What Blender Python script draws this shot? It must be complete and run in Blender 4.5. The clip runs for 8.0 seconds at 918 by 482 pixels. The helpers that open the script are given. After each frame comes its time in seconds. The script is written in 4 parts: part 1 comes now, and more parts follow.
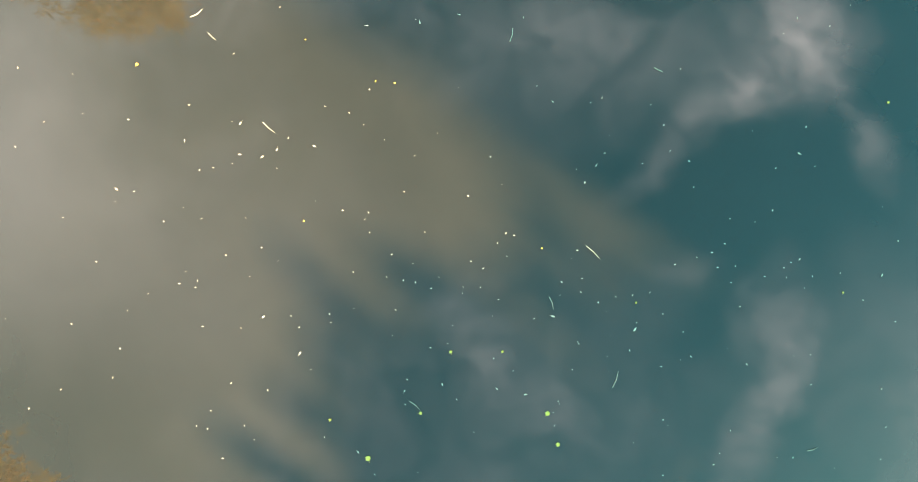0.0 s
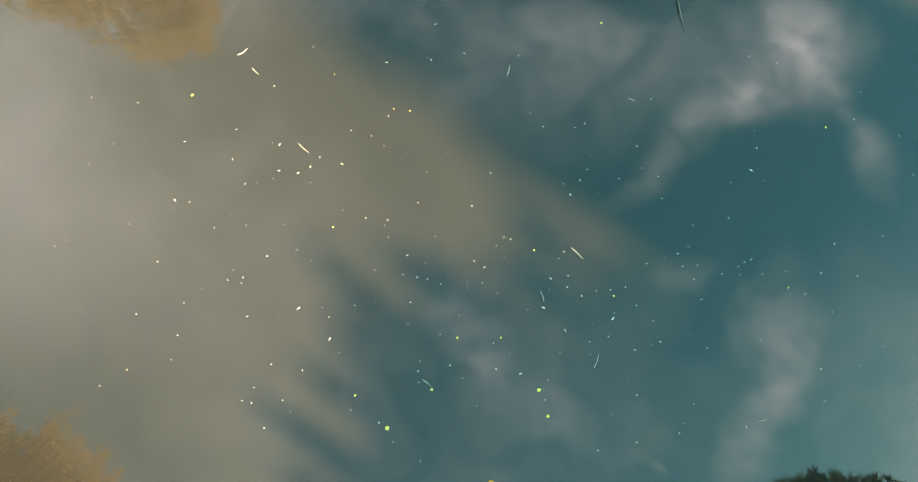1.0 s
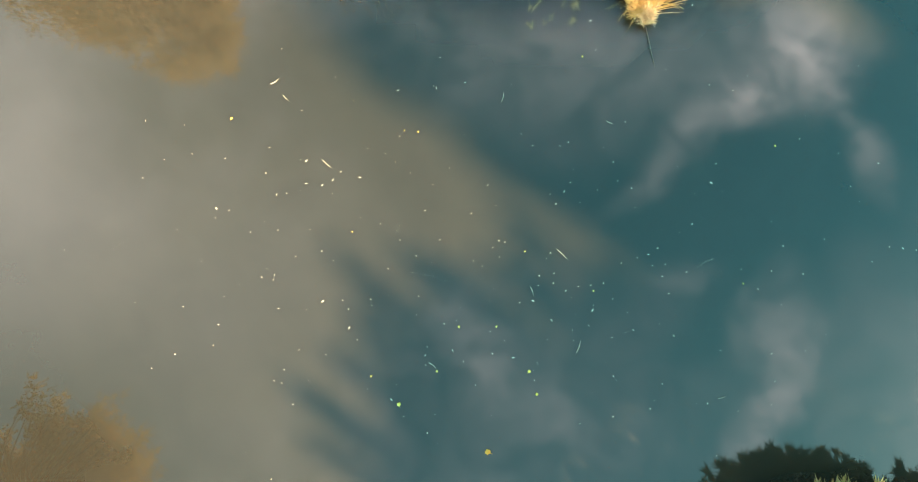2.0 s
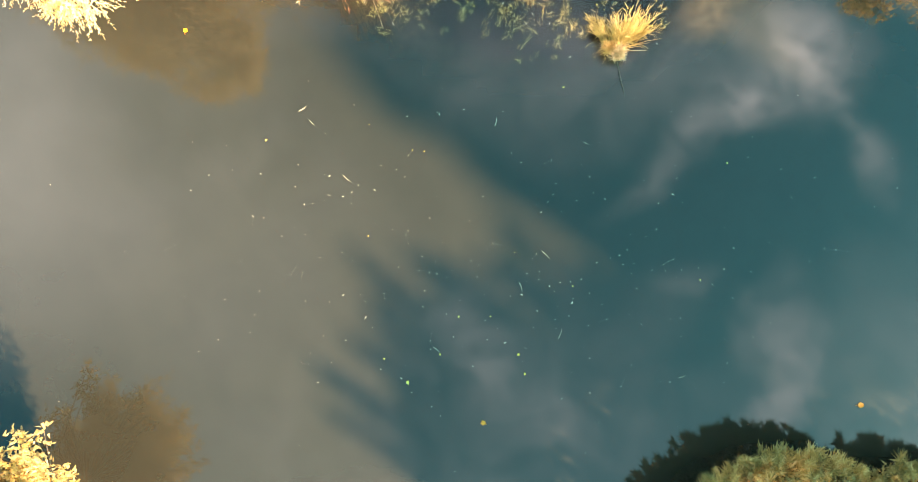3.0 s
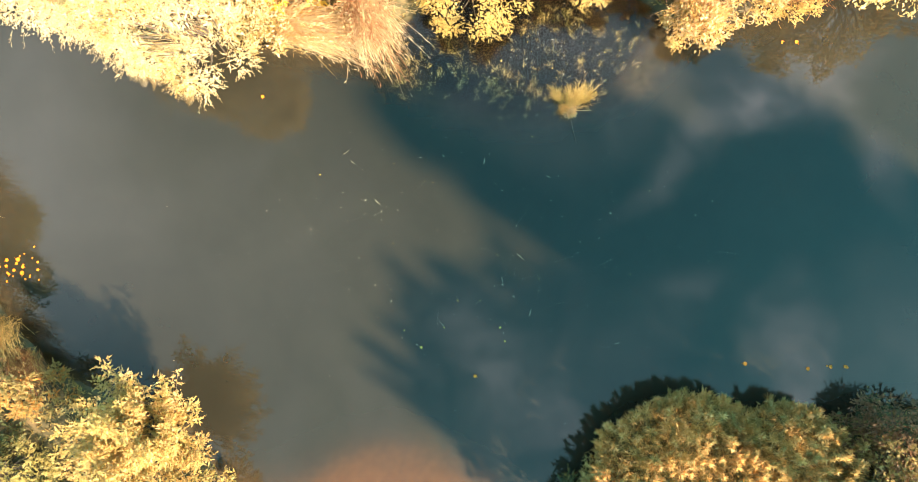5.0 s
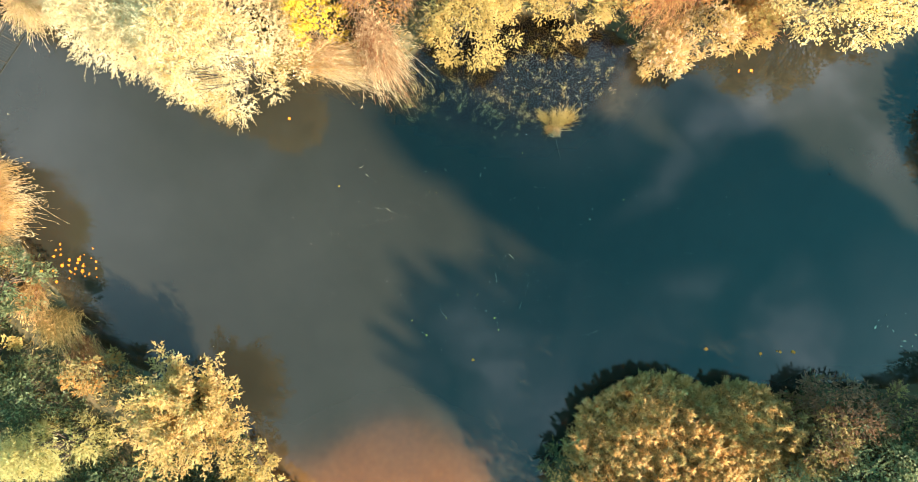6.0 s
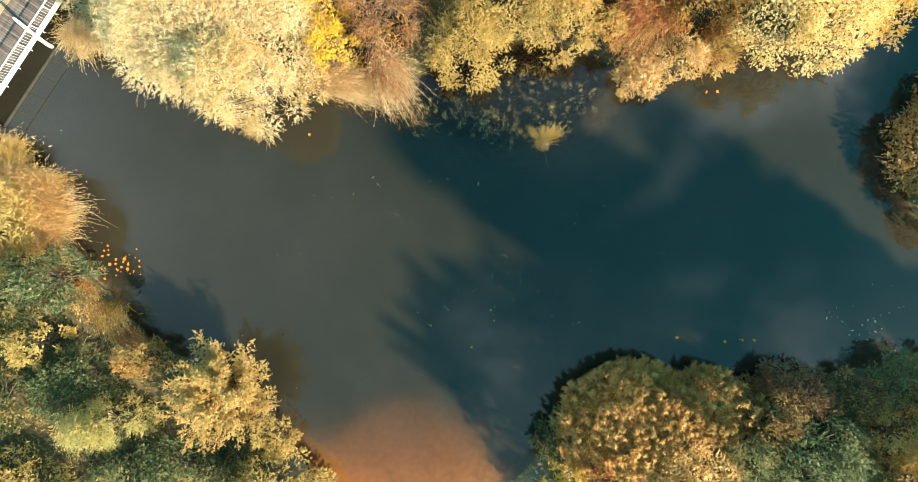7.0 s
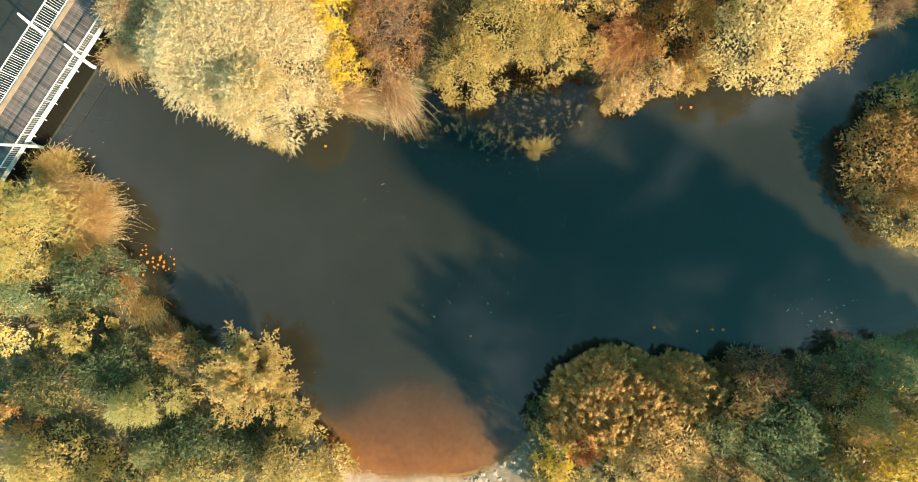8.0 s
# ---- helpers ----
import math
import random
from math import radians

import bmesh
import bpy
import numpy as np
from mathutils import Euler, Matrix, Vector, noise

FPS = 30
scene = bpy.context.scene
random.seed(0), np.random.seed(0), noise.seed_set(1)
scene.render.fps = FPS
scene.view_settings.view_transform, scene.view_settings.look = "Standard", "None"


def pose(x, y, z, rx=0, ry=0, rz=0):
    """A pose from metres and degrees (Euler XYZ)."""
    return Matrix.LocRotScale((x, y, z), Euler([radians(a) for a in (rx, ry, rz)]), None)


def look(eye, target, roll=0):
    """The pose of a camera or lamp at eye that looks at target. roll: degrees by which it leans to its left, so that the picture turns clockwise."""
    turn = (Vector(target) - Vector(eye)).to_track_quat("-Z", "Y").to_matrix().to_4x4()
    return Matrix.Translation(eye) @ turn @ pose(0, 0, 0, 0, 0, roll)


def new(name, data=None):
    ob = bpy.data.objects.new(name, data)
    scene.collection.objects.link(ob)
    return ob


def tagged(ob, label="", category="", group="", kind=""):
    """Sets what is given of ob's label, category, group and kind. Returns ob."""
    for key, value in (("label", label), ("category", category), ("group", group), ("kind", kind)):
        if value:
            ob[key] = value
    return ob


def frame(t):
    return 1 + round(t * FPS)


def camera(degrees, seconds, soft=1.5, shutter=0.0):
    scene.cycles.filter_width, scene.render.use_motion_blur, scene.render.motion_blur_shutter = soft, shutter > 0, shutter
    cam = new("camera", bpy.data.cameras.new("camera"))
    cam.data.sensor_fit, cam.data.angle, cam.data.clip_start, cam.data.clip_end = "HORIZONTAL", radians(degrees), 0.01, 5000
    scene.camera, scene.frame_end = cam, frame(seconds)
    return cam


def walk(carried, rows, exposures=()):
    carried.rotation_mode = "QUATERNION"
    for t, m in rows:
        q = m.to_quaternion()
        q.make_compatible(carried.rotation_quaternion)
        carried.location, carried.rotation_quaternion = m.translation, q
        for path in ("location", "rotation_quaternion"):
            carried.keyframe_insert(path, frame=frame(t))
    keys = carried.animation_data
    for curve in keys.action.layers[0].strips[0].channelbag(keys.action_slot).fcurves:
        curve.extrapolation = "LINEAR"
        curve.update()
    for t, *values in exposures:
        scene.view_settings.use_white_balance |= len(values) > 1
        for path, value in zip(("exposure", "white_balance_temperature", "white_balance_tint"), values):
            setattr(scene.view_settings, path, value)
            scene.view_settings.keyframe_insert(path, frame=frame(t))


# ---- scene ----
cam = camera(74.0, 8.0, soft=0.6)
# t, x, y, z, pitch, lean, yaw
ROWS = [
    (0.0, 0.484, 0.295, 11.231, 0.35, 0.25, 1.44),
    (0.5, 0.407, 0.270, 12.300, 0.58, 0.18, 1.44),
    (1.0, 0.360, 0.242, 13.299, 0.79, 0.16, 1.44),
    (1.5, 0.340, 0.213, 14.335, 0.97, 0.17, 1.43),
    (2.2, 0.354, 0.173, 15.979, 1.20, 0.24, 1.42),
    (3.0, 0.421, 0.131, 18.250, 1.41, 0.39, 1.41),
    (3.5, 0.486, 0.110, 19.893, 1.51, 0.50, 1.40),
    (4.0, 0.566, 0.094, 21.685, 1.58, 0.63, 1.39),
    (4.5, 0.656, 0.085, 23.594, 1.63, 0.77, 1.38),
    (5.2, 0.798, 0.086, 26.386, 1.65, 0.97, 1.36),
    (6.0, 0.973, 0.112, 29.620, 1.60, 1.21, 1.34),
    (6.5, 1.084, 0.143, 31.615, 1.52, 1.35, 1.32),
    (7.0, 1.194, 0.188, 33.582, 1.42, 1.47, 1.30),
    (7.5, 1.299, 0.247, 35.546, 1.28, 1.59, 1.28),
    (8.0, 1.397, 0.323, 37.569, 1.10, 1.68, 1.26),
]
EXPOSURES = [(0.0, 3.43, 7000, 14), (1.5, 3.45, 7050, 14), (3.0, 3.38, 7050, 14), (4.5, 2.94, 6900, 13), (6.0, 2.41, 5850, 4), (8.0, 1.78, 6100, -1)]
walk(cam, [(t, pose(*p)) for t, *p in ROWS], EXPOSURES)

# ---- light ----
SUN_AZ, SUN_EL = math.atan2(-0.58, 0.81), radians(33.0)
to_sun = Vector((math.cos(SUN_AZ) * math.cos(SUN_EL), math.sin(SUN_AZ) * math.cos(SUN_EL), math.sin(SUN_EL)))
sun_data = bpy.data.lights.new("sun", "SUN")
sun_data.energy, sun_data.angle, sun_data.color = 5.0, radians(1.7), (1.0, 0.77, 0.53)
sun = new("sun", sun_data)
sun.matrix_world = look(to_sun * 200, (0, 0, 0))


class Nodes:
    """A thin wrapper that adds and joins shader nodes."""

    def __init__(self, tree):
        self.tree = tree
        tree.nodes.clear()

    def add(self, kind, values=(), **props):
        n = self.tree.nodes.new(kind)
        for key, value in props.items():
            setattr(n, key, value)
        for key, value in dict(values).items():
            if isinstance(value, bpy.types.NodeSocket):
                self.tree.links.new(value, n.inputs[key])
            else:
                n.inputs[key].default_value = value
        return n

    def ramp(self, fac, stops):
        n = self.add("ShaderNodeValToRGB", {"Fac": fac})
        e = n.color_ramp.elements
        while len(e) < len(stops):
            e.new(0.5)
        for item, (at, col) in zip(e, stops):
            item.position = at
            item.color = (*col, 1) if len(col) == 3 else col
        return n.outputs["Color"]

    def math(self, op, a, b=0.0, c=0.0):
        return self.add("ShaderNodeMath", {0: a, 1: b, 2: c}, operation=op).outputs[0]

    def noise(self, vec, scale, detail=4.0, rough=0.55, dist=0.0):
        return self.add("ShaderNodeTexNoise", {"Vector": vec, "Scale": scale, "Detail": detail, "Roughness": rough, "Distortion": dist}).outputs["Fac"]

    def mix(self, fac, a, b, blend="MIX"):
        n = self.add("ShaderNodeMix", data_type="RGBA", blend_type=blend)
        for i, value in ((0, fac), (6, a), (7, b)):
            if isinstance(value, bpy.types.NodeSocket):
                self.tree.links.new(value, n.inputs[i])
            else:
                n.inputs[i].default_value = (*value, 1) if isinstance(value, tuple) and len(value) == 3 else value
        return n.outputs[2]


# sky with a broken layer of thin cloud, which the river mirrors
world = bpy.data.worlds.new("world")
scene.world = world
world.use_nodes = True
w = Nodes(world.node_tree)
sky = w.add("ShaderNodeTexSky", sky_type="NISHITA", sun_disc=False, sun_elevation=SUN_EL,
            sun_rotation=math.pi / 2 - SUN_AZ, air_density=1.0, dust_density=0.6, ozone_density=1.5)
ray = w.add("ShaderNodeTexCoord").outputs["Generated"]
sep = w.add("ShaderNodeSeparateXYZ", {0: ray}).outputs
up = w.math("MAXIMUM", sep[2], 0.08)
layer = w.add("ShaderNodeCombineXYZ", {0: w.math("DIVIDE", sep[0], up), 1: w.math("DIVIDE", sep[1], up)}).outputs[0]
warp = w.add("ShaderNodeTexNoise", {"Vector": layer, "Scale": 3.2, "Detail": 5.0, "Roughness": 0.6}).outputs["Color"]
bent = w.add("ShaderNodeVectorMath", {0: layer, 1: w.add("ShaderNodeVectorMath", {0: w.add("ShaderNodeVectorMath", {0: warp, 1: (-0.5, -0.5, -0.5)}).outputs[0], "Scale": 0.22}, operation="SCALE").outputs[0]}).outputs[0]
thin = w.noise(bent, 8.5, 9.0, 0.66, 0.9)
cover = w.math("MULTIPLY", w.ramp(w.noise(layer, 1.1, 3.0), [(0.45, (0, 0, 0)), (0.75, (1, 1, 1))]), 0.25)
# (x, y, radius across, radius along, turn, thickness) on the layer one unit up
CLOUDS = [(0.555, 0.36, 0.10, 0.10, 0.6, 0.85), (0.47, 0.27, 0.08, 0.05, 0.4, 0.50), (0.64, 0.21, 0.035, 0.09, 0.4, 0.38),
          (0.36, 0.185, 0.16, 0.030, 0.65, 0.32), (0.16, 0.33, 0.34, 0.12, -0.1, 0.34), (0.10, 0.20, 0.10, 0.06, -0.6, 0.10),
          (0.535, -0.14, 0.05, 0.11, -0.15, 0.34), (0.505, -0.28, 0.045, 0.10, -0.40, 0.36), (0.38, -0.03, 0.06, 0.022, 0.1, 0.14),
          (0.08, -0.19, 0.14, 0.06, -0.7, 0.26), (0.85, -0.34, 0.14, 0.24, 0.0, 0.35), (-0.35, 0.42, 0.30, 0.08, 0.2, 0.3)]
# soft veils of the same kind, with less grain
VEILS = [(-0.74, 0.12, 0.20, 0.27, 0.1, 0.42), (-0.46, -0.06, 0.28, 0.22, 0.2, 0.18), (0.82, -0.22, 0.20, 0.26, 0.0, 0.13)]


def puffs(rows, total, where):
    """Adds up soft ellipses of cloud over the layer."""
    for cx, cy, ra, rb, turn, thick in rows:
        m = w.add("ShaderNodeMapping", {"Vector": where, "Location": (cx, cy, 0), "Rotation": (0, 0, turn), "Scale": (ra, rb, 1)}, vector_type="TEXTURE").outputs[0]
        far = w.add("ShaderNodeVectorMath", {0: m}, operation="LENGTH").outputs["Value"]
        puff = w.add("ShaderNodeMapRange", {"Value": far, "From Min": 1.5, "From Max": 0.0, "To Min": 0.0, "To Max": thick}, interpolation_type="SMOOTHSTEP").outputs[0]
        total = w.math("ADD", total, puff)
    return total


cover = puffs(CLOUDS, cover, bent)
body = w.ramp(thin, [(0.35, (0.28, 0.28, 0.28)), (0.65, (1.1, 1.1, 1.1))])
cover = w.math("MINIMUM", puffs(VEILS, w.math("MULTIPLY", cover, body), bent), 1.0)
tinted = w.mix(1.0, sky.outputs[0], (0.30, 1.10, 0.83), "MULTIPLY")
clouds = w.mix(cover, tinted, (9.2, 9.4, 9.7))
back = w.add("ShaderNodeBackground", {"Color": clouds, "Strength": 0.10})
w.add("ShaderNodeOutputWorld", {"Surface": back.outputs[0]})


# ---- materials ----
def material(name):
    m = bpy.data.materials.new(name)
    m.use_nodes = True
    return m, Nodes(m.node_tree)


def finish(n, shader):
    n.add("ShaderNodeOutputMaterial", {"Surface": shader})


def surface(name, stops, scale=3.0, rough=0.7, bump=0.3, fine=40.0, metal=0.0, per_object=0.25, depth=0.01):
    """A matt or glossy surface with stains at one scale and grain at another."""
    m, n = material(name)
    at = n.add("ShaderNodeTexCoord").outputs["Object"]
    big, small = n.noise(at, scale, 5.0), n.noise(at, fine, 3.0)
    col = n.ramp(n.math("ADD", n.math("MULTIPLY", big, 0.75), n.math("MULTIPLY", small, 0.25)), stops)
    each = n.add("ShaderNodeObjectInfo").outputs["Random"]
    col = n.mix(per_object, col, n.mix(1.0, col, n.ramp(each, [(0, (0.45, 0.45, 0.45)), (1, (1.5, 1.45, 1.4))]), "MULTIPLY"))
    bumped = n.add("ShaderNodeBump", {"Height": small, "Strength": bump, "Distance": depth}).outputs[0]
    s = n.add("ShaderNodeBsdfPrincipled", {"Base Color": col, "Roughness": rough, "Metallic": metal, "Normal": bumped})
    finish(n, s.outputs[0])
    return m


def leaf_material(name, stops, glow=0.5, scale=0.5):
    """Leaves that differ one by one and branch by branch, and let some light through."""
    m, n = material(name)
    at = n.add("ShaderNodeTexCoord").outputs["Object"]
    one = n.add("ShaderNodeNewGeometry").outputs["Random Per Island"]
    bough = n.noise(at, scale, 3.0, 0.6)
    mixed = n.math("ADD", n.math("MULTIPLY", one, 0.30), n.math("MULTIPLY", n.math("SUBTRACT", n.math("MULTIPLY", n.math("ADD", n.math("MULTIPLY", bough, 0.6), n.math("MULTIPLY", n.noise(at, scale * 5.0, 2.0, 0.5), 0.4)), 2.0), 0.5), 0.70))
    col = n.ramp(mixed, stops)
    s = n.add("ShaderNodeBsdfPrincipled", {"Base Color": col, "Roughness": 0.5, "Specular IOR Level": 0.35})
    tr = n.add("ShaderNodeBsdfTranslucent", {"Color": col})
    finish(n, n.add("ShaderNodeMixShader", {0: glow, 1: s.outputs[0], 2: tr.outputs[0]}).outputs[0])
    return m


def tones(dark, mid, light):
    return [(at, (r, g * 0.917, b * 0.88)) for at, (r, g, b) in ((0.12, dark), (0.5, mid), (0.88, light))]


LEAVES = {
    "pale_willow": leaf_material("pale_willow_leaf", tones((0.36, 0.275, 0.12), (0.60, 0.50, 0.29), (0.77, 0.69, 0.49))),
    "golden": leaf_material("golden_leaf", tones((0.29, 0.17, 0.048), (0.54, 0.385, 0.145), (0.70, 0.56, 0.29))),
    "yellow": leaf_material("yellow_leaf", tones((0.40, 0.27, 0.02), (0.68, 0.50, 0.04), (0.76, 0.62, 0.12))),
    "lemon": leaf_material("lemon_leaf", tones((0.43, 0.31, 0.10), (0.74, 0.61, 0.275), (0.89, 0.81, 0.52))),
    "olive": leaf_material("olive_leaf", tones((0.15, 0.115, 0.04), (0.32, 0.25, 0.09), (0.49, 0.4, 0.18))),
    "olive_gold": leaf_material("olive_gold_leaf", tones((0.25, 0.18, 0.05), (0.53, 0.405, 0.135), (0.70, 0.58, 0.25))),
    "rust": leaf_material("rust_leaf", tones((0.20, 0.08, 0.025), (0.48, 0.24, 0.06), (0.64, 0.42, 0.15)), scale=0.9),
    "mottled": leaf_material("mottled_leaf", tones((0.22, 0.14, 0.05), (0.66, 0.44, 0.165), (0.92, 0.74, 0.41)), 0.56, 1.6),
    "pale_gold": leaf_material("pale_gold_leaf", tones((0.46, 0.29, 0.10), (0.80, 0.60, 0.27), (0.92, 0.78, 0.48))),
    "pale_green": leaf_material("pale_green_leaf", tones((0.22, 0.19, 0.055), (0.42, 0.37, 0.13), (0.62, 0.56, 0.28))),
    "tuft_olive": leaf_material("tuft_olive_leaf", tones((0.16, 0.12, 0.04), (0.40, 0.31, 0.12), (0.66, 0.54, 0.27)), 0.5, 1.6),
    "brown": leaf_material("brown_leaf", tones((0.13, 0.07, 0.04), (0.27, 0.155, 0.085), (0.42, 0.27, 0.15))),
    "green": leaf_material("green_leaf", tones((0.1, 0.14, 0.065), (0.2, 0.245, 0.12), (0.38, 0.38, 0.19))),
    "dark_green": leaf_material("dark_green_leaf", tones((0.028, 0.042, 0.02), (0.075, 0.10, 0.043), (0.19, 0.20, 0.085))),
    "red": leaf_material("red_leaf", tones((0.22, 0.03, 0.01), (0.45, 0.08, 0.02), (0.55, 0.20, 0.05))),
    "straw": leaf_material("straw_blade", tones((0.38, 0.25, 0.13), (0.68, 0.52, 0.31), (0.82, 0.70, 0.47)), 0.35),
    "red_straw": leaf_material("red_straw_blade", tones((0.16, 0.052, 0.025), (0.36, 0.155, 0.068), (0.58, 0.36, 0.19)), 0.3),
    "green_straw": leaf_material("green_straw_blade", tones((0.18, 0.17, 0.05), (0.40, 0.35, 0.11), (0.58, 0.50, 0.22)), 0.25),
    "amber_straw": leaf_material("amber_straw_blade", tones((0.32, 0.18, 0.05), (0.60, 0.40, 0.15), (0.76, 0.60, 0.32)), 0.35),
    "tussock": leaf_material("tussock_blade", tones((0.20, 0.14, 0.045), (0.45, 0.33, 0.11), (0.64, 0.51, 0.22)), 0.3),
    "weed": leaf_material("weed_blade", tones((0.30, 0.22, 0.06), (0.58, 0.46, 0.16), (0.76, 0.62, 0.28)), 0.3),
}
BARK = surface("bark", [(0.3, (0.05, 0.035, 0.025)), (0.7, (0.16, 0.12, 0.085))], 2.0, 0.9, 0.8, 30)
TWIGS = surface("bare_twigs", [(0.3, (0.12, 0.075, 0.05)), (0.7, (0.34, 0.23, 0.16))], 2.0, 0.9, 0.3, 30)


def ground_material():
    m, n = material("bank_soil")
    at = n.add("ShaderNodeTexCoord").outputs["Object"]
    a, b, c = n.noise(at, 0.35, 5.0), n.noise(at, 3.0, 6.0, 0.6), n.noise(at, 40.0, 3.0)
    sand = n.ramp(n.math("ADD", n.math("MULTIPLY", a, 0.45), n.math("ADD", n.math("MULTIPLY", b, 0.42), n.math("MULTIPLY", c, 0.13))), [(0.25, (0.135, 0.057, 0.017)), (0.5, (0.23, 0.103, 0.031)), (0.75, (0.32, 0.165, 0.060))])
    grass = n.ramp(n.math("ADD", n.math("MULTIPLY", b, 0.6), n.math("MULTIPLY", a, 0.4)), [(0.3, (0.025, 0.022, 0.012)), (0.5, (0.07, 0.058, 0.028)), (0.7, (0.16, 0.11, 0.055))])
    # the bed of the shallow cove is coloured almost black
    dark_cove = n.add("ShaderNodeAttribute", attribute_name="dark_cove").outputs["Fac"]
    silt = n.mix(dark_cove, n.ramp(b, [(0.3, (0.06, 0.055, 0.04)), (0.7, (0.14, 0.12, 0.08))]), n.ramp(b, [(0.3, (0.001, 0.0011, 0.0012)), (0.7, (0.0035, 0.0032, 0.003))]))
    sandy = n.add("ShaderNodeAttribute", attribute_name="sandy").outputs["Fac"]
    bed = n.add("ShaderNodeAttribute", attribute_name="bed").outputs["Fac"]
    dry = n.ramp(n.math("ADD", n.math("MULTIPLY", b, 0.6), n.math("MULTIPLY", c, 0.4)), [(0.3, (0.20, 0.13, 0.09)), (0.5, (0.34, 0.235, 0.175)), (0.7, (0.46, 0.35, 0.28))])
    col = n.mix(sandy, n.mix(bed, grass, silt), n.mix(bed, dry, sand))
    hgt = n.math("ADD", b, n.math("MULTIPLY", c, 0.4))
    bumped = n.add("ShaderNodeBump", {"Height": hgt, "Strength": 0.5, "Distance": 0.05}).outputs[0]
    finish(n, n.add("ShaderNodeBsdfPrincipled", {"Base Color": col, "Roughness": 0.92, "Specular IOR Level": n.math("MULTIPLY", n.math("SUBTRACT", 1.0, bed), 0.3), "Normal": bumped}).outputs[0])
    return m


def water_material():
    """Turbid river water: silt in suspension that the light reaches, clear where it is shallow, with a mirroring surface."""
    m, n = material("river_water")
    at = n.add("ShaderNodeTexCoord").outputs["Object"]
    a, b = n.noise(at, 0.12, 4.0, 0.55, 0.6), n.noise(at, 0.7, 4.0, 0.6, 0.5)
    silt = n.ramp(n.math("ADD", n.math("MULTIPLY", a, 0.7), n.math("MULTIPLY", b, 0.3)),
                  [(0.3, WATER_DARK), (0.7, WATER_LIGHT)])
    murk = n.add("ShaderNodeAttribute", attribute_name="murk").outputs["Fac"]
    ripple = n.noise(at, 9.0, 3.0, 0.5, 0.4)
    spot = n.add("ShaderNodeVectorMath", {0: at, 1: (0.9, 2.5, 0)}, operation="DISTANCE").outputs["Value"]
    near = n.add("ShaderNodeMapRange", {"Value": spot, "From Min": 0.9, "From Max": 0.1, "To Min": 0.0, "To Max": 1.0}, interpolation_type="SMOOTHSTEP").outputs[0]
    waves = n.add("ShaderNodeTexWave", {"Vector": n.add("ShaderNodeMapping", {"Vector": at, "Rotation": (0, 0, 1.0)}).outputs[0], "Scale": 3.2, "Distortion": 2.5, "Detail": 1.0}).outputs["Fac"]
    ripple = n.math("ADD", ripple, n.math("MULTIPLY", near, n.math("MULTIPLY", waves, 2.5)))
    calm = n.add("ShaderNodeBump", {"Height": ripple, "Strength": 0.05, "Distance": 0.004}).outputs[0]
    deep = n.add("ShaderNodeBsdfDiffuse", {"Color": silt})
    clear = n.add("ShaderNodeBsdfTransparent", {"Color": (0.94, 0.88, 0.76, 1)})
    under = n.add("ShaderNodeMixShader", {0: murk, 1: clear.outputs[0], 2: deep.outputs[0]})
    mirror = n.add("ShaderNodeBsdfGlossy", {"Color": (1, 1, 1, 1), "Roughness": 0.04, "Normal": calm})
    fres = n.add("ShaderNodeFresnel", {"IOR": WATER_IOR})
    finish(n, n.add("ShaderNodeMixShader", {0: fres.outputs[0], 1: under.outputs[0], 2: mirror.outputs[0]}).outputs[0])
    return m


WATER_DARK, WATER_LIGHT, WATER_IOR = (0.0131, 0.0119, 0.0085), (0.0188, 0.0171, 0.0123), 1.45
WHITE_STEEL = surface("white_painted_steel", [(0.3, (0.46, 0.43, 0.41)), (0.6, (0.62, 0.59, 0.57))], 1.5, 0.45, 0.1, 30, 0.0, 0.1)
DECK_WOOD = surface("weathered_deck_wood", [(0.25, (0.058, 0.045, 0.043)), (0.5, (0.115, 0.092, 0.088)), (0.75, (0.19, 0.16, 0.15))], 3.0, 0.85, 0.6, 35, 0.0, 0.7)
EDGE_BOARD = surface("brown_edge_board", [(0.3, (0.15, 0.10, 0.065)), (0.7, (0.28, 0.20, 0.13))], 2.0, 0.8, 0.4, 30)
BEAM_STEEL = surface("rusty_girder", [(0.3, (0.09, 0.07, 0.055)), (0.7, (0.20, 0.15, 0.11))], 2.0, 0.8, 0.4, 25)
CONCRETE = surface("abutment_concrete", [(0.3, (0.22, 0.21, 0.19)), (0.7, (0.38, 0.36, 0.33))], 1.2, 0.9, 0.4, 25)
PALE_STONE = surface("pale_shore_stone", [(0.3, (0.24, 0.15, 0.105)), (0.6, (0.38, 0.27, 0.205)), (0.8, (0.50, 0.39, 0.315))], 3.0, 0.85, 0.6, 30, 0, 0.6)
LEAF_FLOAT = {
    "yellow": leaf_material("floating_yellow_leaf", tones((0.42, 0.27, 0.03), (0.55, 0.39, 0.05), (0.62, 0.50, 0.12)), 0.1, 6),
    "orange": leaf_material("floating_orange_leaf", tones((0.42, 0.11, 0.01), (0.55, 0.18, 0.01), (0.62, 0.24, 0.02)), 0.1, 6),
    "pale": leaf_material("floating_pale_leaf", tones((0.34, 0.31, 0.20), (0.48, 0.44, 0.32), (0.60, 0.57, 0.46)), 0.1, 6),
}
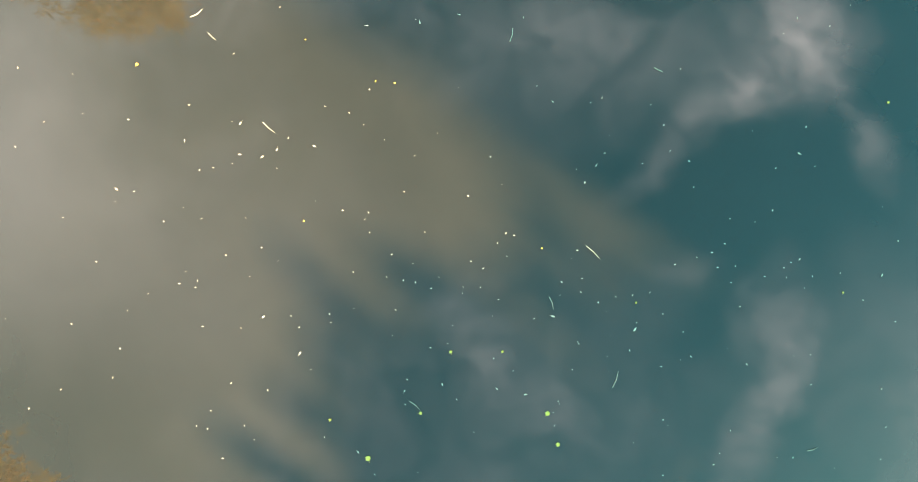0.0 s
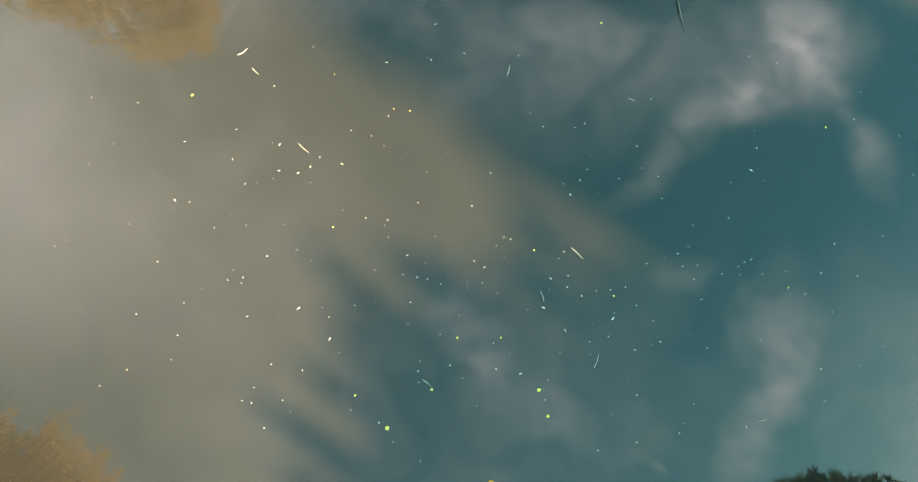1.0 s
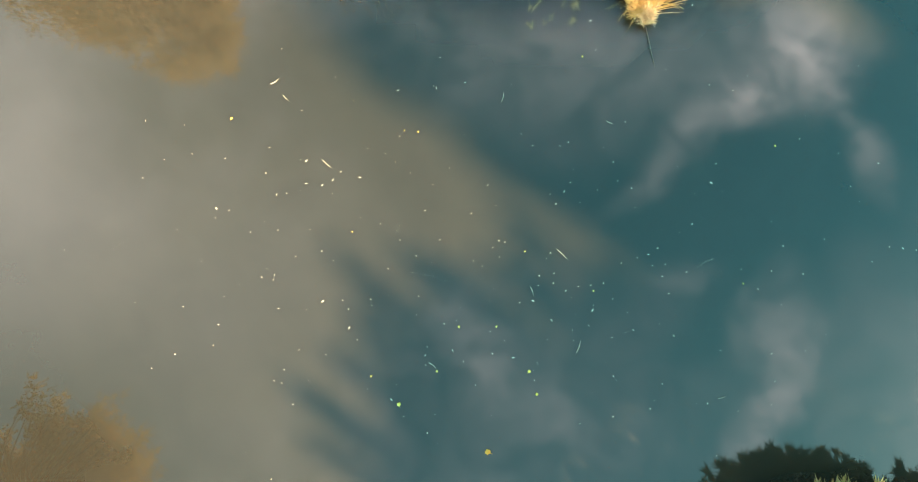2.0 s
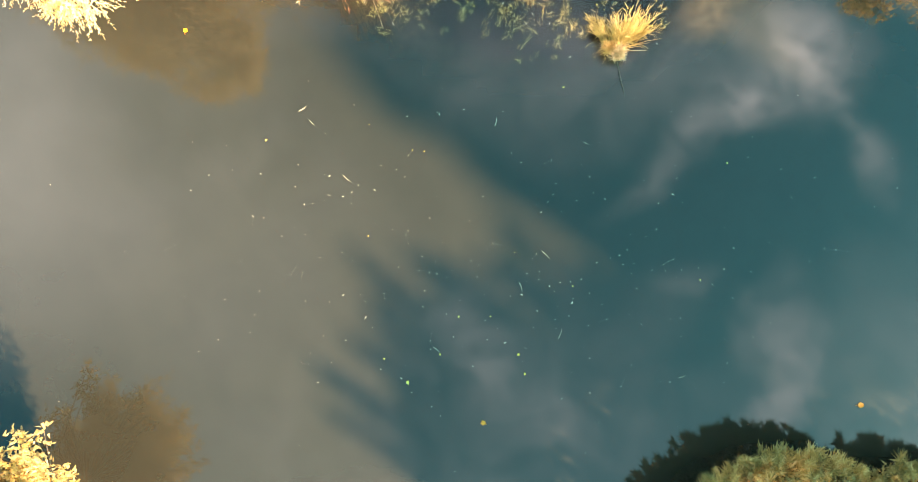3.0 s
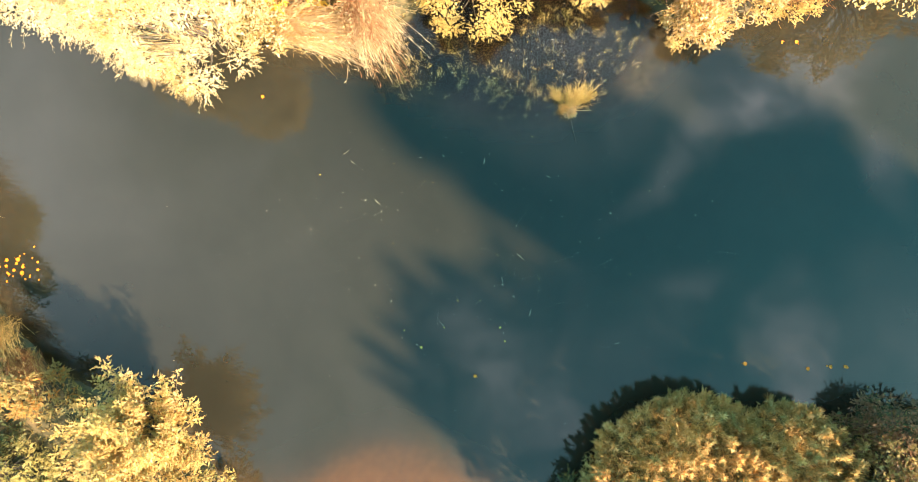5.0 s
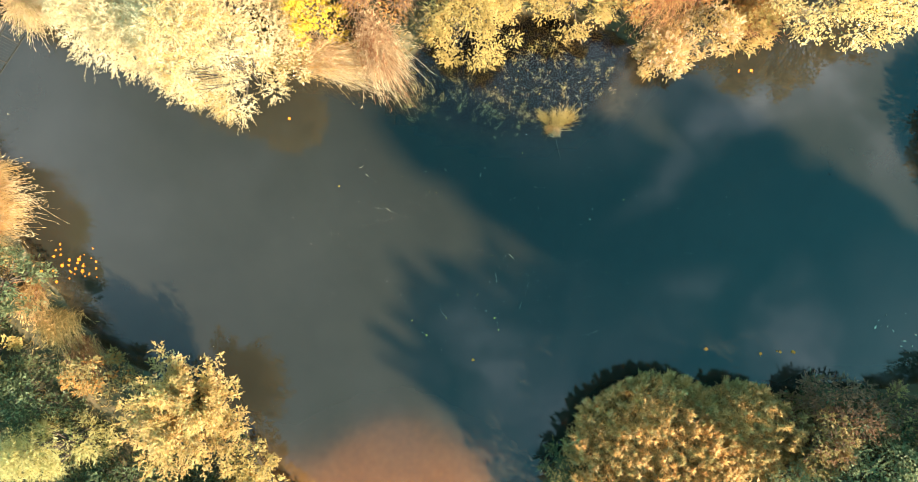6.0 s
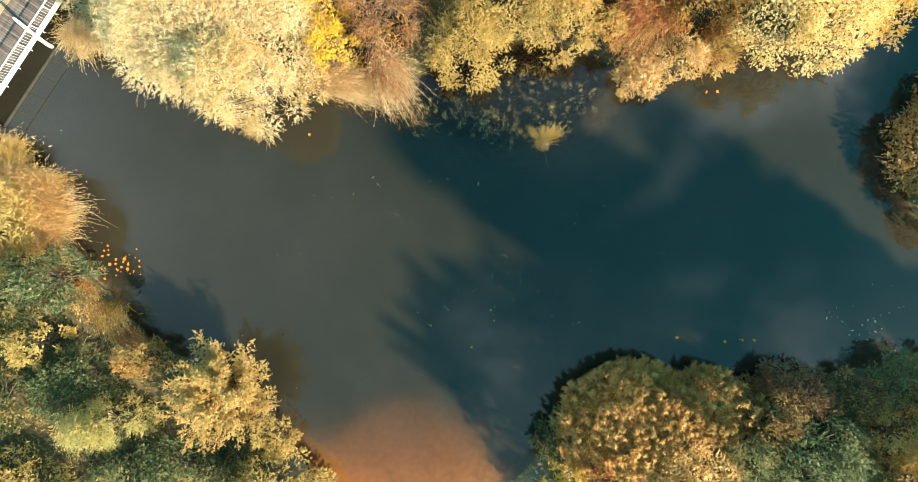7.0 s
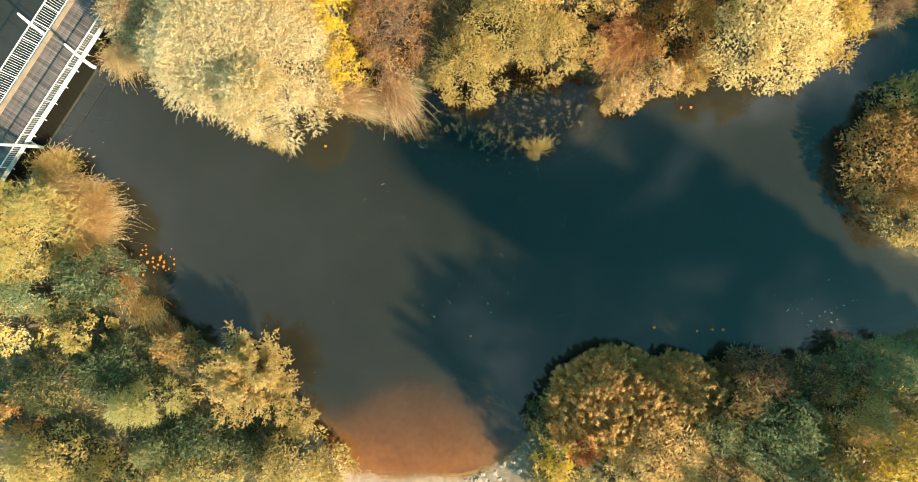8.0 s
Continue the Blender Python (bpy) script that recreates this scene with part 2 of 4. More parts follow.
TWIG = surface("bleached_twig", [(0.3, (0.24, 0.19, 0.12)), (0.7, (0.45, 0.39, 0.28))], 4.0, 0.8, 0.3, 40)


# ---- building helpers ----
def mesh_from(name, verts, faces, mat, smooth=False):
    me = bpy.data.meshes.new(name)
    verts, faces = np.asarray(verts, np.float32), np.asarray(faces, np.int32)
    k = faces.shape[1]
    me.vertices.add(len(verts))
    me.vertices.foreach_set("co", verts.ravel())
    me.loops.add(faces.size)
    me.loops.foreach_set("vertex_index", faces.ravel())
    me.polygons.add(len(faces))
    me.polygons.foreach_set("loop_start", np.arange(0, faces.size, k, dtype=np.int32))
    me.polygons.foreach_set("use_smooth", np.full(len(faces), smooth))
    me.update(calc_edges=True)
    me.materials.append(mat)
    return me


def part(name, bm, mat, parent, label=""):
    """One mesh object, from a bmesh or a mesh, under a thing or a part."""
    if isinstance(bm, bmesh.types.BMesh):
        me = bpy.data.meshes.new(name)
        bm.to_mesh(me)
        bm.free()
        me.materials.append(mat)
    else:
        me = bm
    ob = new(name, me)
    ob.parent = parent
    return tagged(ob, label)


def thing(name, x, y, z, label, category, group="", turn=0.0):
    ob = new(name)
    ob.empty_display_size = 0.3
    ob.matrix_basis = pose(x, y, z, 0, 0, turn)
    return tagged(ob, label, category, group)


def box(bm, size, at=(0, 0, 0), turn=None, bevel=0.0):
    got = bmesh.ops.create_cube(bm, size=1.0)
    m = Matrix.Translation(at) @ (turn if turn else Matrix()) @ Matrix.Diagonal((*size, 1))
    bmesh.ops.transform(bm, matrix=m, verts=got["verts"])
    if bevel:
        edges = list({e for v in got["verts"] for e in v.link_edges})
        bmesh.ops.bevel(bm, geom=edges, offset=bevel, segments=1, affect="EDGES")


def tube(points, radii, sides=6):
    """Vertices and quads of a tapered tube along points, with closed ends left open."""
    points, verts, faces = [Vector(p) for p in points], [], []
    for i, p in enumerate(points):
        ahead = (points[min(i + 1, len(points) - 1)] - points[max(i - 1, 0)]).normalized()
        side = ahead.orthogonal().normalized()
        other = ahead.cross(side)
        for k in range(sides):
            a = 2 * math.pi * k / sides
            verts.append(p + (side * math.cos(a) + other * math.sin(a)) * radii[i])
        if i:
            for k in range(sides):
                q = (k + 1) % sides
                faces.append(((i - 1) * sides + k, (i - 1) * sides + q, i * sides + q, i * sides + k))
    return verts, faces


def joined(pieces):
    verts, faces, base = [], [], 0
    for v, f in pieces:
        verts += [tuple(p) for p in v]
        faces += [tuple(i + base for i in q) for q in f]
        base += len(v)
    return verts, faces


def unit(v):
    return v / np.maximum(np.linalg.norm(v, axis=1, keepdims=True), 1e-6)


def leaf_quads(base, axis, side, length, width):
    """Lozenge leaves: one quad each, folded a little along the rib."""
    n = len(base)
    out = np.empty((n, 4, 3), np.float32)
    fold = np.cross(axis, side) * (width * 0.22)
    mid = base + axis * (length * 0.45)
    out[:, 0], out[:, 2] = base, base + axis * length
    out[:, 1], out[:, 3] = mid + side * (width / 2) + fold, mid - side * (width / 2) + fold
    return out.reshape(-1, 3), np.arange(n * 4, dtype=np.int32).reshape(-1, 4)


def leaf_blades(base, axis, side, length, width):
    """Small pointed leaves: one triangle each."""
    n = len(base)
    out = np.empty((n, 3, 3), np.float32)
    low = base + axis * (length * 0.15)
    out[:, 0], out[:, 1], out[:, 2] = low - side * (width / 2), low + side * (width / 2), base + axis * length
    return out.reshape(-1, 3), np.arange(n * 3, dtype=np.int32).reshape(-1, 3)


# ---- river and banks ----
TOP_X = [-200, -80, -34, -28, -24, -22, -19.3, -16.2, -11, -5.9, -2.9, -1.2, 2.8, 6.6, 8.6, 10, 12.5, 15.7, 18.9, 22.7, 25.5, 30, 45, 80, 200]
TOP_Y = [90, 52, 27, 22, 18.5, 14.5, 11.8, 10.6, 9.6, 9.0, 8.9, 11.4, 12.2, 12.0, 10.4, 10.0, 11.0, 12.2, 12.6, 13.4, 14.6, 16, 20, 26, 40]
LOW_X = [-200, -80, -34, -28.8, -25, -22.4, -21.0, -18.6, -16.4, -10.8, -8.6, -6.6, -2.4, 1.2, 3.4, 4.8, 6.6, 9.0, 15.3, 18, 22.2, 28, 45, 80, 200]
LOW_Y = [50, 18, 5.5, 4.2, 4.6, 2.8, -0.4, -3.0, -5.4, -7.4, -10.6, -13.4, -13.7, -13.3, -12.4, -11.0, -7.6, -6.3, -6.7, -5.8, -5.4, -3.6, 2, 8, 20]


def shore(x, xs, ys):
    """A shoreline's y at x, rounded off."""
    return sum(np.interp(x + d, xs, ys) for d in (-0.8, -0.3, 0.3, 0.8)) / 4


def wobble(x, y):
    return (np.sin(x * 1.7 + np.sin(y * 1.3)) + np.sin(x * 0.61 + y * 0.9) + np.sin(y * 2.1 - x * 1.1)) / 3


def bank(x, y):
    """Height of the ground or river bed, and how sandy it is."""
    into = np.minimum(shore(x, TOP_X, TOP_Y) - y, y - shore(x, LOW_X, LOW_Y)) + 0.22 * wobble(x, y)
    # a wooded islet
    away = 1.0 - np.hypot((x - 29.0) / 4.6, (y - 5.2) / 4.6)
    into = np.minimum(into, -away * 4.0)
    beach = np.clip(1.22 - np.hypot((x + 2.4) / 8.0, (y + 14.2) / 10.5), 0, 1)
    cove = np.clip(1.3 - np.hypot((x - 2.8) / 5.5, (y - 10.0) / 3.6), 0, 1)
    fall = 0.50 - 0.36 * np.minimum(1, beach * 1.6) - 0.40 * np.minimum(1, cove * 1.5)
    bed = -np.minimum(1.9, fall * into) - 0.03
    rise = 0.55 * np.clip(-into / 1.6, 0, 1) ** 0.7 + 0.12 * wobble(x * 0.7, y * 0.7) * np.clip(-into / 3, 0, 1) + 0.02
    rise = rise * (1 - 0.45 * np.clip(beach * 2, 0, 1))
    soft = beach * beach * (3 - 2 * beach)
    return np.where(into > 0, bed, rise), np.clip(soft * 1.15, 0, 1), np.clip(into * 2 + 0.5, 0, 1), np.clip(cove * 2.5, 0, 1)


def sheet(xs, ys):
    gx, gy = np.meshgrid(xs, ys)
    nx, ny = len(xs), len(ys)
    i = np.arange(nx * ny).reshape(ny, nx)
    faces = np.stack([i[:-1, :-1], i[:-1, 1:], i[1:, 1:], i[1:, :-1]], -1).reshape(-1, 4)
    return gx.ravel(), gy.ravel(), faces


def attribute(me, name, values):
    a = me.attributes.new(name, "FLOAT", "POINT")
    a.data.foreach_set("value", np.asarray(values, np.float32))


def steps(lo, hi, fine, reach):
    """Even steps from lo to hi, then ever wider ones out to reach."""
    far = (np.linspace(0, 1, 14)[1:] ** 2.2)
    return np.concatenate([(lo - far * (reach + lo))[::-1], np.arange(lo, hi, fine), hi + far * (reach - hi)])


gx, gy, gf = sheet(steps(-36, 46, 0.4, 900), steps(-26, 30, 0.4, 900))
gz, sandy, bed, dark_cove = bank(gx, gy)
me = mesh_from("ground", np.stack([gx, gy, gz], 1), gf, ground_material(), True)
attribute(me, "sandy", sandy)
attribute(me, "bed", bed)
attribute(me, "dark_cove", dark_cove)
tagged(new("ground", me), "leaf-strewn river bank falling to a sandy bed", "ground", kind="structure")

wx, wy, wf = sheet(steps(-36, 46, 0.5, 200), steps(-20, 30, 0.5, 120))
wz, shoal, _, dark_cove = bank(wx, wy)
me = mesh_from("water", np.stack([wx, wy, np.zeros_like(wx)], 1), wf, water_material(), True)
# nearly clear over the cove, so its near-black bed shows through
attribute(me, "murk", (1 - np.exp(np.minimum(wz, 0) * (2.3 + 7.0 * (1 - shoal) ** 3))) * (1 - 0.95 * dark_cove))
river = tagged(new("water", me), "still green turbid river mirroring the clouds", "river", kind="structure")
river.visible_shadow = False


# ---- trees, shrubs and reeds ----
def trunk_mesh(rng, lobes, stem, mat, straight=False):
    """A leaning trunk that forks into limbs towards the boughs, or a straight one with short side limbs."""
    top = lobes[:, :3].mean(0)
    if straight:
        high = lobes[:, 2].max()
        pieces = [tube([(0, 0, -0.25), (0, 0, high * 0.5), (0, 0, high)], [0.12, 0.08, 0.03], 7)]
        for x, y, z, r in lobes:
            pieces.append(tube([(0, 0, z - r * 0.7), (x, y, z)], [0.025, 0.008], 4))
    else:
        fork = np.array([top[0] * 0.35, top[1] * 0.35, top[2] * 0.38])
        pieces = [tube([(0, 0, -0.25), fork * 0.5 + rng.normal(0, 0.05, 3), fork], [stem * 1.25, stem, stem * 0.8], 7)]
        for c in lobes[:, :3] - lobes[:, 3:] * np.array([0, 0, 0.45]):
            mid = fork * 0.45 + c * 0.55 + np.array([0, 0, -0.25 * c[2]]) + rng.normal(0, 0.12, 3)
            pieces.append(tube([fork * 0.92, mid, c], [stem * 0.32, stem * 0.15, stem * 0.05], 4))
    v, f = joined(pieces)
    return mesh_from("trunk", v, f, mat, True)


def crown_mesh(rng, lobes, leaves, length, width, mat, droop=0.15, spike=0.35, name="crown", shoot=0.4):
    """Leafy shoots that stand out from each bough (lobes: x, y, z, radius); gives the crown and its bare shoots."""
    weight = lobes[:, 3] ** 2
    share = np.maximum(8, (leaves * weight / weight.sum())).astype(int)
    mid = lobes[:, :3].mean(0)
    per = 15 if length > 0.07 else 26
    bases, axes, sizes, twigs = [], [], [], []
    for (x, y, z, r), n in zip(lobes, share):
        k = max(5, n // per)
        out = np.array([x, y, z]) - mid
        out[2] = max(out[2], 0) * 0.6 + 0.55 * r
        d = unit(rng.normal(0, 1, (k, 3)) + unit(out[None, :]) * 0.85 + np.array([0.1, -0.08, 0.25]))
        reach = shoot * (0.55 + rng.random(k) * 0.6 + spike * rng.random(k) ** 3 * 1.3)
        start = np.array([x, y, z]) + d * (r * (0.2 + 0.75 * rng.random(k) ** 0.45))[:, None]
        run = unit(d * 0.8 + rng.normal(0, 0.33, (k, 3)) + np.array([0, 0, 0.25 - droop]))
        f = (np.arange(per)[None, :] + rng.random((k, per))) / per
        p = start[:, None, :] + run[:, None, :] * (f * reach[:, None])[:, :, None]
        p[:, :, 2] -= droop * f ** 2 * reach[:, None] * 0.6
        radial = np.cross(np.repeat(run[:, None, :], per, 1), rng.normal(0, 1, (k, per, 3)))
        radial /= np.maximum(np.linalg.norm(radial, axis=2, keepdims=True), 1e-6)
        a = run[:, None, :] * 0.7 + radial * (0.95 - 0.4 * f)[:, :, None] + np.array([0, 0, -droop * 0.4])
        bases.append(p.reshape(-1, 3))
        axes.append(a.reshape(-1, 3))
        sizes.append((1.15 - 0.45 * f).reshape(-1, 1))
        twigs.append((start, run, reach[:, None] * 0.9))
    base, axis, size = np.concatenate(bases), unit(np.concatenate(axes)), np.concatenate(sizes)
    keep = base[:, 2] > 0.05
    base, axis = base[keep], axis[keep]
    size = size[keep] * rng.uniform(0.75, 1.25, (len(base), 1))
    # larger leaves inside close the crown
    k = len(base) // 14
    of = lobes[rng.choice(len(lobes), k, p=weight / weight.sum())]
    inner = of[:, :3] + unit(rng.normal(0, 1, (k, 3))) * (of[:, 3:] * 1.15 * rng.random((k, 1)) ** 0.5) - np.array([0, 0, 0.12])
    inner[:, 2] = np.maximum(inner[:, 2], 0.06)
    base, axis = np.concatenate([base, inner]), np.concatenate([axis, unit(rng.normal(0, 1, (k, 3)) * np.array([1, 1, 0.5]))])
    size = np.concatenate([size, rng.uniform(2.2, 3.4, (k, 1))])
    # blades turn their faces towards the light
    side = unit(np.cross(rng.normal(0, 0.5, axis.shape) + np.array([0.35, -0.25, 0.85]), axis))
    v, f = leaf_blades(base, axis, side, length * size, width * size)
    return mesh_from(name, v, f, mat), [np.concatenate(t) for t in zip(*twigs)]


def twig_mesh(rng, twigs, share):
    """Thin bare shoots among the leaves."""
    start, run, reach = twigs
    pick = rng.random(len(start)) < share
    start, run, reach = start[pick], run[pick], reach[pick]
    side = unit(np.cross(rng.normal(0, 0.4, run.shape) + np.array([0.3, -0.2, 0.85]), run))
    v, f = leaf_quads(start - run * reach * 0.6, run, side, reach * 1.75, np.full((len(start), 1), 0.022))
    return mesh_from("brushwood", v, f, TWIGS)


def lobes_for(rng, rx, ry, low, high, count):
    """Boughs over a rough dome, the outer ones lower, leaving gaps."""
    out = []
    for i in range(count):
        q = math.sqrt((i + 0.5) / count)
        a = i * 2.39996 + rng.normal(0, 0.35)
        q *= rng.uniform(0.85, 1.08)
        top = low + (high - low) * (1 - min(q, 1) ** 3.2) * rng.uniform(0.8, 1.05)
        r = 0.5 * (rx + ry) * rng.uniform(0.14, 0.25) * (1.2 - 0.35 * q) * (1.6 if i == 0 else 1.0)
        out.append((q * rx * 0.88 * math.cos(a), q * ry * 0.88 * math.sin(a), max(top - r * 0.5, 0.35 + r * 0.3), r))
    # a lower skirt of boughs
    for i in range(count // 4):
        a = i * 2 * math.pi / (count // 4) + rng.normal(0, 0.2)
        q, r = rng.uniform(0.62, 0.8), 0.5 * (rx + ry) * rng.uniform(0.18, 0.28)
        out.append((q * rx * math.cos(a), q * ry * math.sin(a), max(low * rng.uniform(0.35, 0.6), 0.3 + r * 0.3), r))
    return np.array(out)


def open_boughs(rng, rx, ry, low, high):
    """Boughs that fork outwards from the stem like fingers, with gaps between them."""
    out = []
    for i in range(25):
        ring = 0 if i < 12 else 1 if i < 20 else 2
        a = (i - (0, 12, 20)[ring] + rng.uniform(-0.3, 0.3)) * 2 * math.pi / (12, 8, 5)[ring] + ring * 0.5
        far, top = ((1.0, 0.30), (0.70, 0.70), (0.42, 0.95))[ring]
        far *= rng.uniform(0.82, 1.1)
        lift = low + (high - low) * top * rng.uniform(0.8, 1.15)
        for fork in (-1, 0, 1):
            turn, reach = fork * rng.uniform(0.16, 0.30), 1 - 0.14 * abs(fork) + rng.normal(0, 0.05)
            for g in (0.38, 0.55, 0.70, 0.84, 0.97):
                b = a + turn * (g - 0.3) * 1.4
                r = rng.uniform(0.24, 0.34) * (1.25 - 0.5 * g)
                out.append((rx * far * reach * g * math.cos(b), ry * far * reach * g * math.sin(b), low * 0.75 + (lift - low * 0.75) * g ** 0.7 + rng.normal(0, 0.1), r))
    return np.array(out)


def tuft_mesh(rng, rx, ry, low, high, length, width, mat, dense=15, name="crown"):
    """A dense flat-topped bush of upright leaf tufts with steep shady sides."""
    area = math.pi * rx * ry
    ph = rng.uniform(0, 6.28, 6)

    def rim(a):
        return 1 + 0.05 * np.sin(3 * a + ph[0]) + 0.04 * np.sin(5 * a + ph[1]) + 0.03 * np.sin(9 * a + ph[2])

    n = int(area * dense)
    a, q = rng.random(n) * 2 * math.pi, np.sqrt(rng.random(n))
    swell = 0.22 * np.sin(q * 5 * np.cos(a) + ph[3]) * np.sin(q * 6 * np.sin(a) + ph[4]) + rng.normal(0, 0.12, n)
    top = high - (high - low) * 0.7 * q ** 3 + swell - 0.35 * np.clip(q * (0.9 * np.sin(a) - 0.35 * np.cos(a)), 0, 1)
    m = int(area * dense * 0.7)
    a2, q2 = rng.random(m) * 2 * math.pi, rng.uniform(0.86, 0.97, m)
    z2 = 0.25 + (low * 0.65 + high * 0.35 - 0.25 - 0.35 * np.clip(0.9 * np.sin(a2) - 0.35 * np.cos(a2), 0, 1)) * rng.random(m) ** 0.75
    a, q, z = np.concatenate([a, a2]), np.concatenate([q, q2]), np.concatenate([top, z2])
    flat = np.concatenate([q[:n] ** 3 * 0.45, np.full(m, 1.0)])
    at = np.stack([rx * q * rim(a) * np.cos(a), ry * q * rim(a) * np.sin(a), z], 1)
    out = np.stack([np.cos(a) * flat, np.sin(a) * flat + 0.40, np.ones(len(a)) - 0.45 * (flat > 0.9)], 1)
    stem = unit(unit(out) + rng.normal(0, 0.24, out.shape))
    per = 64
    big = rng.uniform(0.7, 1.3, (len(a), 1))
    # most leaves of a tuft hang outwards from its tip, the rest stand up
    radial = np.cross(np.repeat(stem[:, None, :], per, 1), rng.normal(0, 1, (len(a), per, 3)))
    radial /= np.maximum(np.linalg.norm(radial, axis=2, keepdims=True), 1e-6)
    rise = np.where(rng.random((len(a), per, 1)) < 0.5, rng.uniform(-1.6, -0.2, (len(a), per, 1)), rng.uniform(0.6, 2.4, (len(a), per, 1)))
    axis = radial * 0.75 + stem[:, None, :] * rise
    axis /= np.linalg.norm(axis, axis=2, keepdims=True)
    base = at[:, None, :] + stem[:, None, :] * rng.uniform(0.0, 0.12, (len(a), per, 1)) + rng.normal(0, 0.02, (len(a), per, 3))
    size = (big * rng.uniform(0.7, 1.25, (len(a), per)))[:, :, None].reshape(-1, 1)
    base, axis = base.reshape(-1, 3), axis.reshape(-1, 3)
    side = unit(np.cross(rng.normal(0, 0.5, axis.shape) + np.array([0.5, -0.4, 0.6]), axis))
    # a looser layer of larger leaves below closes the bush
    k = int(area * 420)
    a3, q3 = rng.random(k) * 2 * math.pi, np.sqrt(rng.random(k)) * 0.95
    under = np.stack([rx * q3 * rim(a3) * np.cos(a3), ry * q3 * rim(a3) * np.sin(a3), (high - 0.55 - (high - low) * 0.7 * q3 ** 3) * rng.uniform(0.3, 0.82, k)], 1)
    ax3 = unit(rng.normal(0, 1, (k, 3)) + np.array([0, 0, 0.5]))
    sd3 = unit(np.cross(rng.normal(0, 1, (k, 3)), ax3))
    v, f = leaf_blades(np.concatenate([base, under]), np.concatenate([axis, ax3]), np.concatenate([side, sd3]),
                      np.concatenate([length * size, np.full((k, 1), 0.26)]), np.concatenate([width * size, np.full((k, 1), 0.06)]))
    return mesh_from(name, v, f, mat)


def reed_mesh(rng, rx, ry, high, mat, lean, dense, name="growth", leaf=0.24, rows_of=5, thick=0.015):
    """Dry stems rooted over a ragged patch, bent one way, with narrow leaves along them."""
    n = int(math.pi * rx * ry * dense)
    ph = rng.uniform(0, 6.28, 4)
    a, q = rng.random(n) * 2 * math.pi, np.sqrt(rng.random(n))
    edge = 0.9 + 0.22 * np.sin(2 * a + ph[0]) + 0.18 * np.sin(3 * a + ph[1]) + 0.1 * np.sin(7 * a + ph[2])
    root = np.stack([rx * 0.85 * q * edge * np.cos(a), ry * 0.85 * q * edge * np.sin(a), np.zeros(n)], 1)
    # neighbouring stems bend alike
    drift = 0.25 * np.stack([np.sin(root[:, 1] * 2.1 + ph[2]), np.cos(root[:, 0] * 1.7 + ph[3]), np.zeros(n)], 1)
    bend = np.array([*lean, 0.0]) * rng.uniform(0.3, 1.5, (n, 1)) + drift * 0.5 + rng.normal(0, 0.20, (n, 3))
    bend[:, 2] = 0
    h = high * rng.uniform(0.55, 1.08, (n, 1)) * (1 - 0.25 * q[:, None] ** 3)

    def point(f):
        p = root + bend * h * f ** 1.6
        p[:, 2] += h[:, 0] * f * (1 - 0.30 * f * np.minimum(1.8, np.linalg.norm(bend, axis=1)))
        return p

    side = unit(np.cross(bend + np.array([0, 0, 0.5]), rng.normal(0, 1, (n, 3)))) * thick
    rows = [(point(f) - side * w * 0.5, point(f) + side * w * 0.5) for f, w in ((0.0, 1.1), (0.45, 1.0), (0.8, 0.8), (1.0, 0.2))]
    v = np.stack([r for pair in rows for r in pair], 1).reshape(-1, 3)
    k = np.arange(n)[:, None] * 8
    faces = [np.concatenate([k + np.array([[j, j + 1, j + 3, j + 2]]) for j in (0, 2, 4)])]
    verts, base = [v], len(v)
    for f in np.linspace(0.34, 0.98, rows_of):
        f = f + rng.uniform(-0.03, 0.03)
        tangent = unit(point(min(1.0, f + 0.05)) - point(f - 0.05))
        ax = unit(tangent * 1.1 + rng.normal(0, 0.42, (n, 3)))
        sd = unit(np.cross(rng.normal(0, 0.6, (n, 3)) + np.array([0.35, -0.25, 0.8]), ax))
        lv, lf = leaf_quads(point(f), ax, sd, leaf * rng.uniform(0.6, 1.4, (n, 1)), leaf * 0.08 * rng.uniform(0.7, 1.3, (n, 1)))
        verts.append(lv)
        faces.append(lf + base)
        base += len(lv)
    return mesh_from(name, np.concatenate(verts), np.concatenate(faces), mat)


KINDS = {
    # name, category, leaf length, leaf width, leaves a square metre, boughs, droop, spike, length of a shoot
    "willow": ("willow_tree", "tree", 0.10, 0.025, 2800, 60, 0.22, 0.8, 0.40),
    "tree": ("broadleaf_tree", "tree", 0.072, 0.034, 1800, 44, 0.08, 0.6, 0.20),
    "open_tree": ("broadleaf_tree", "tree", 0.064, 0.024, 4600, 46, 0.02, 0.6, 0.20),
    "shrub": ("shrub", "shrub", 0.075, 0.036, 1330, 30, 0.08, 0.6, 0.20),
    "fine_shrub": ("shrub", "shrub", 0.056, 0.027, 2500, 34, 0.08, 0.6, 0.20),
    "brush": ("bramble_bush", "shrub", 0.072, 0.028, 1500, 26, 0.05, 0.8, 0.40),
    "tuft": ("shrub", "shrub", 0.25, 0.034, 11, 30, 0.0, 0.4, 0.4),
    "tall": ("tall_poplar", "tree", 0.34, 0.24, 420, 40, 0.10, 0.35, 0.9),
}


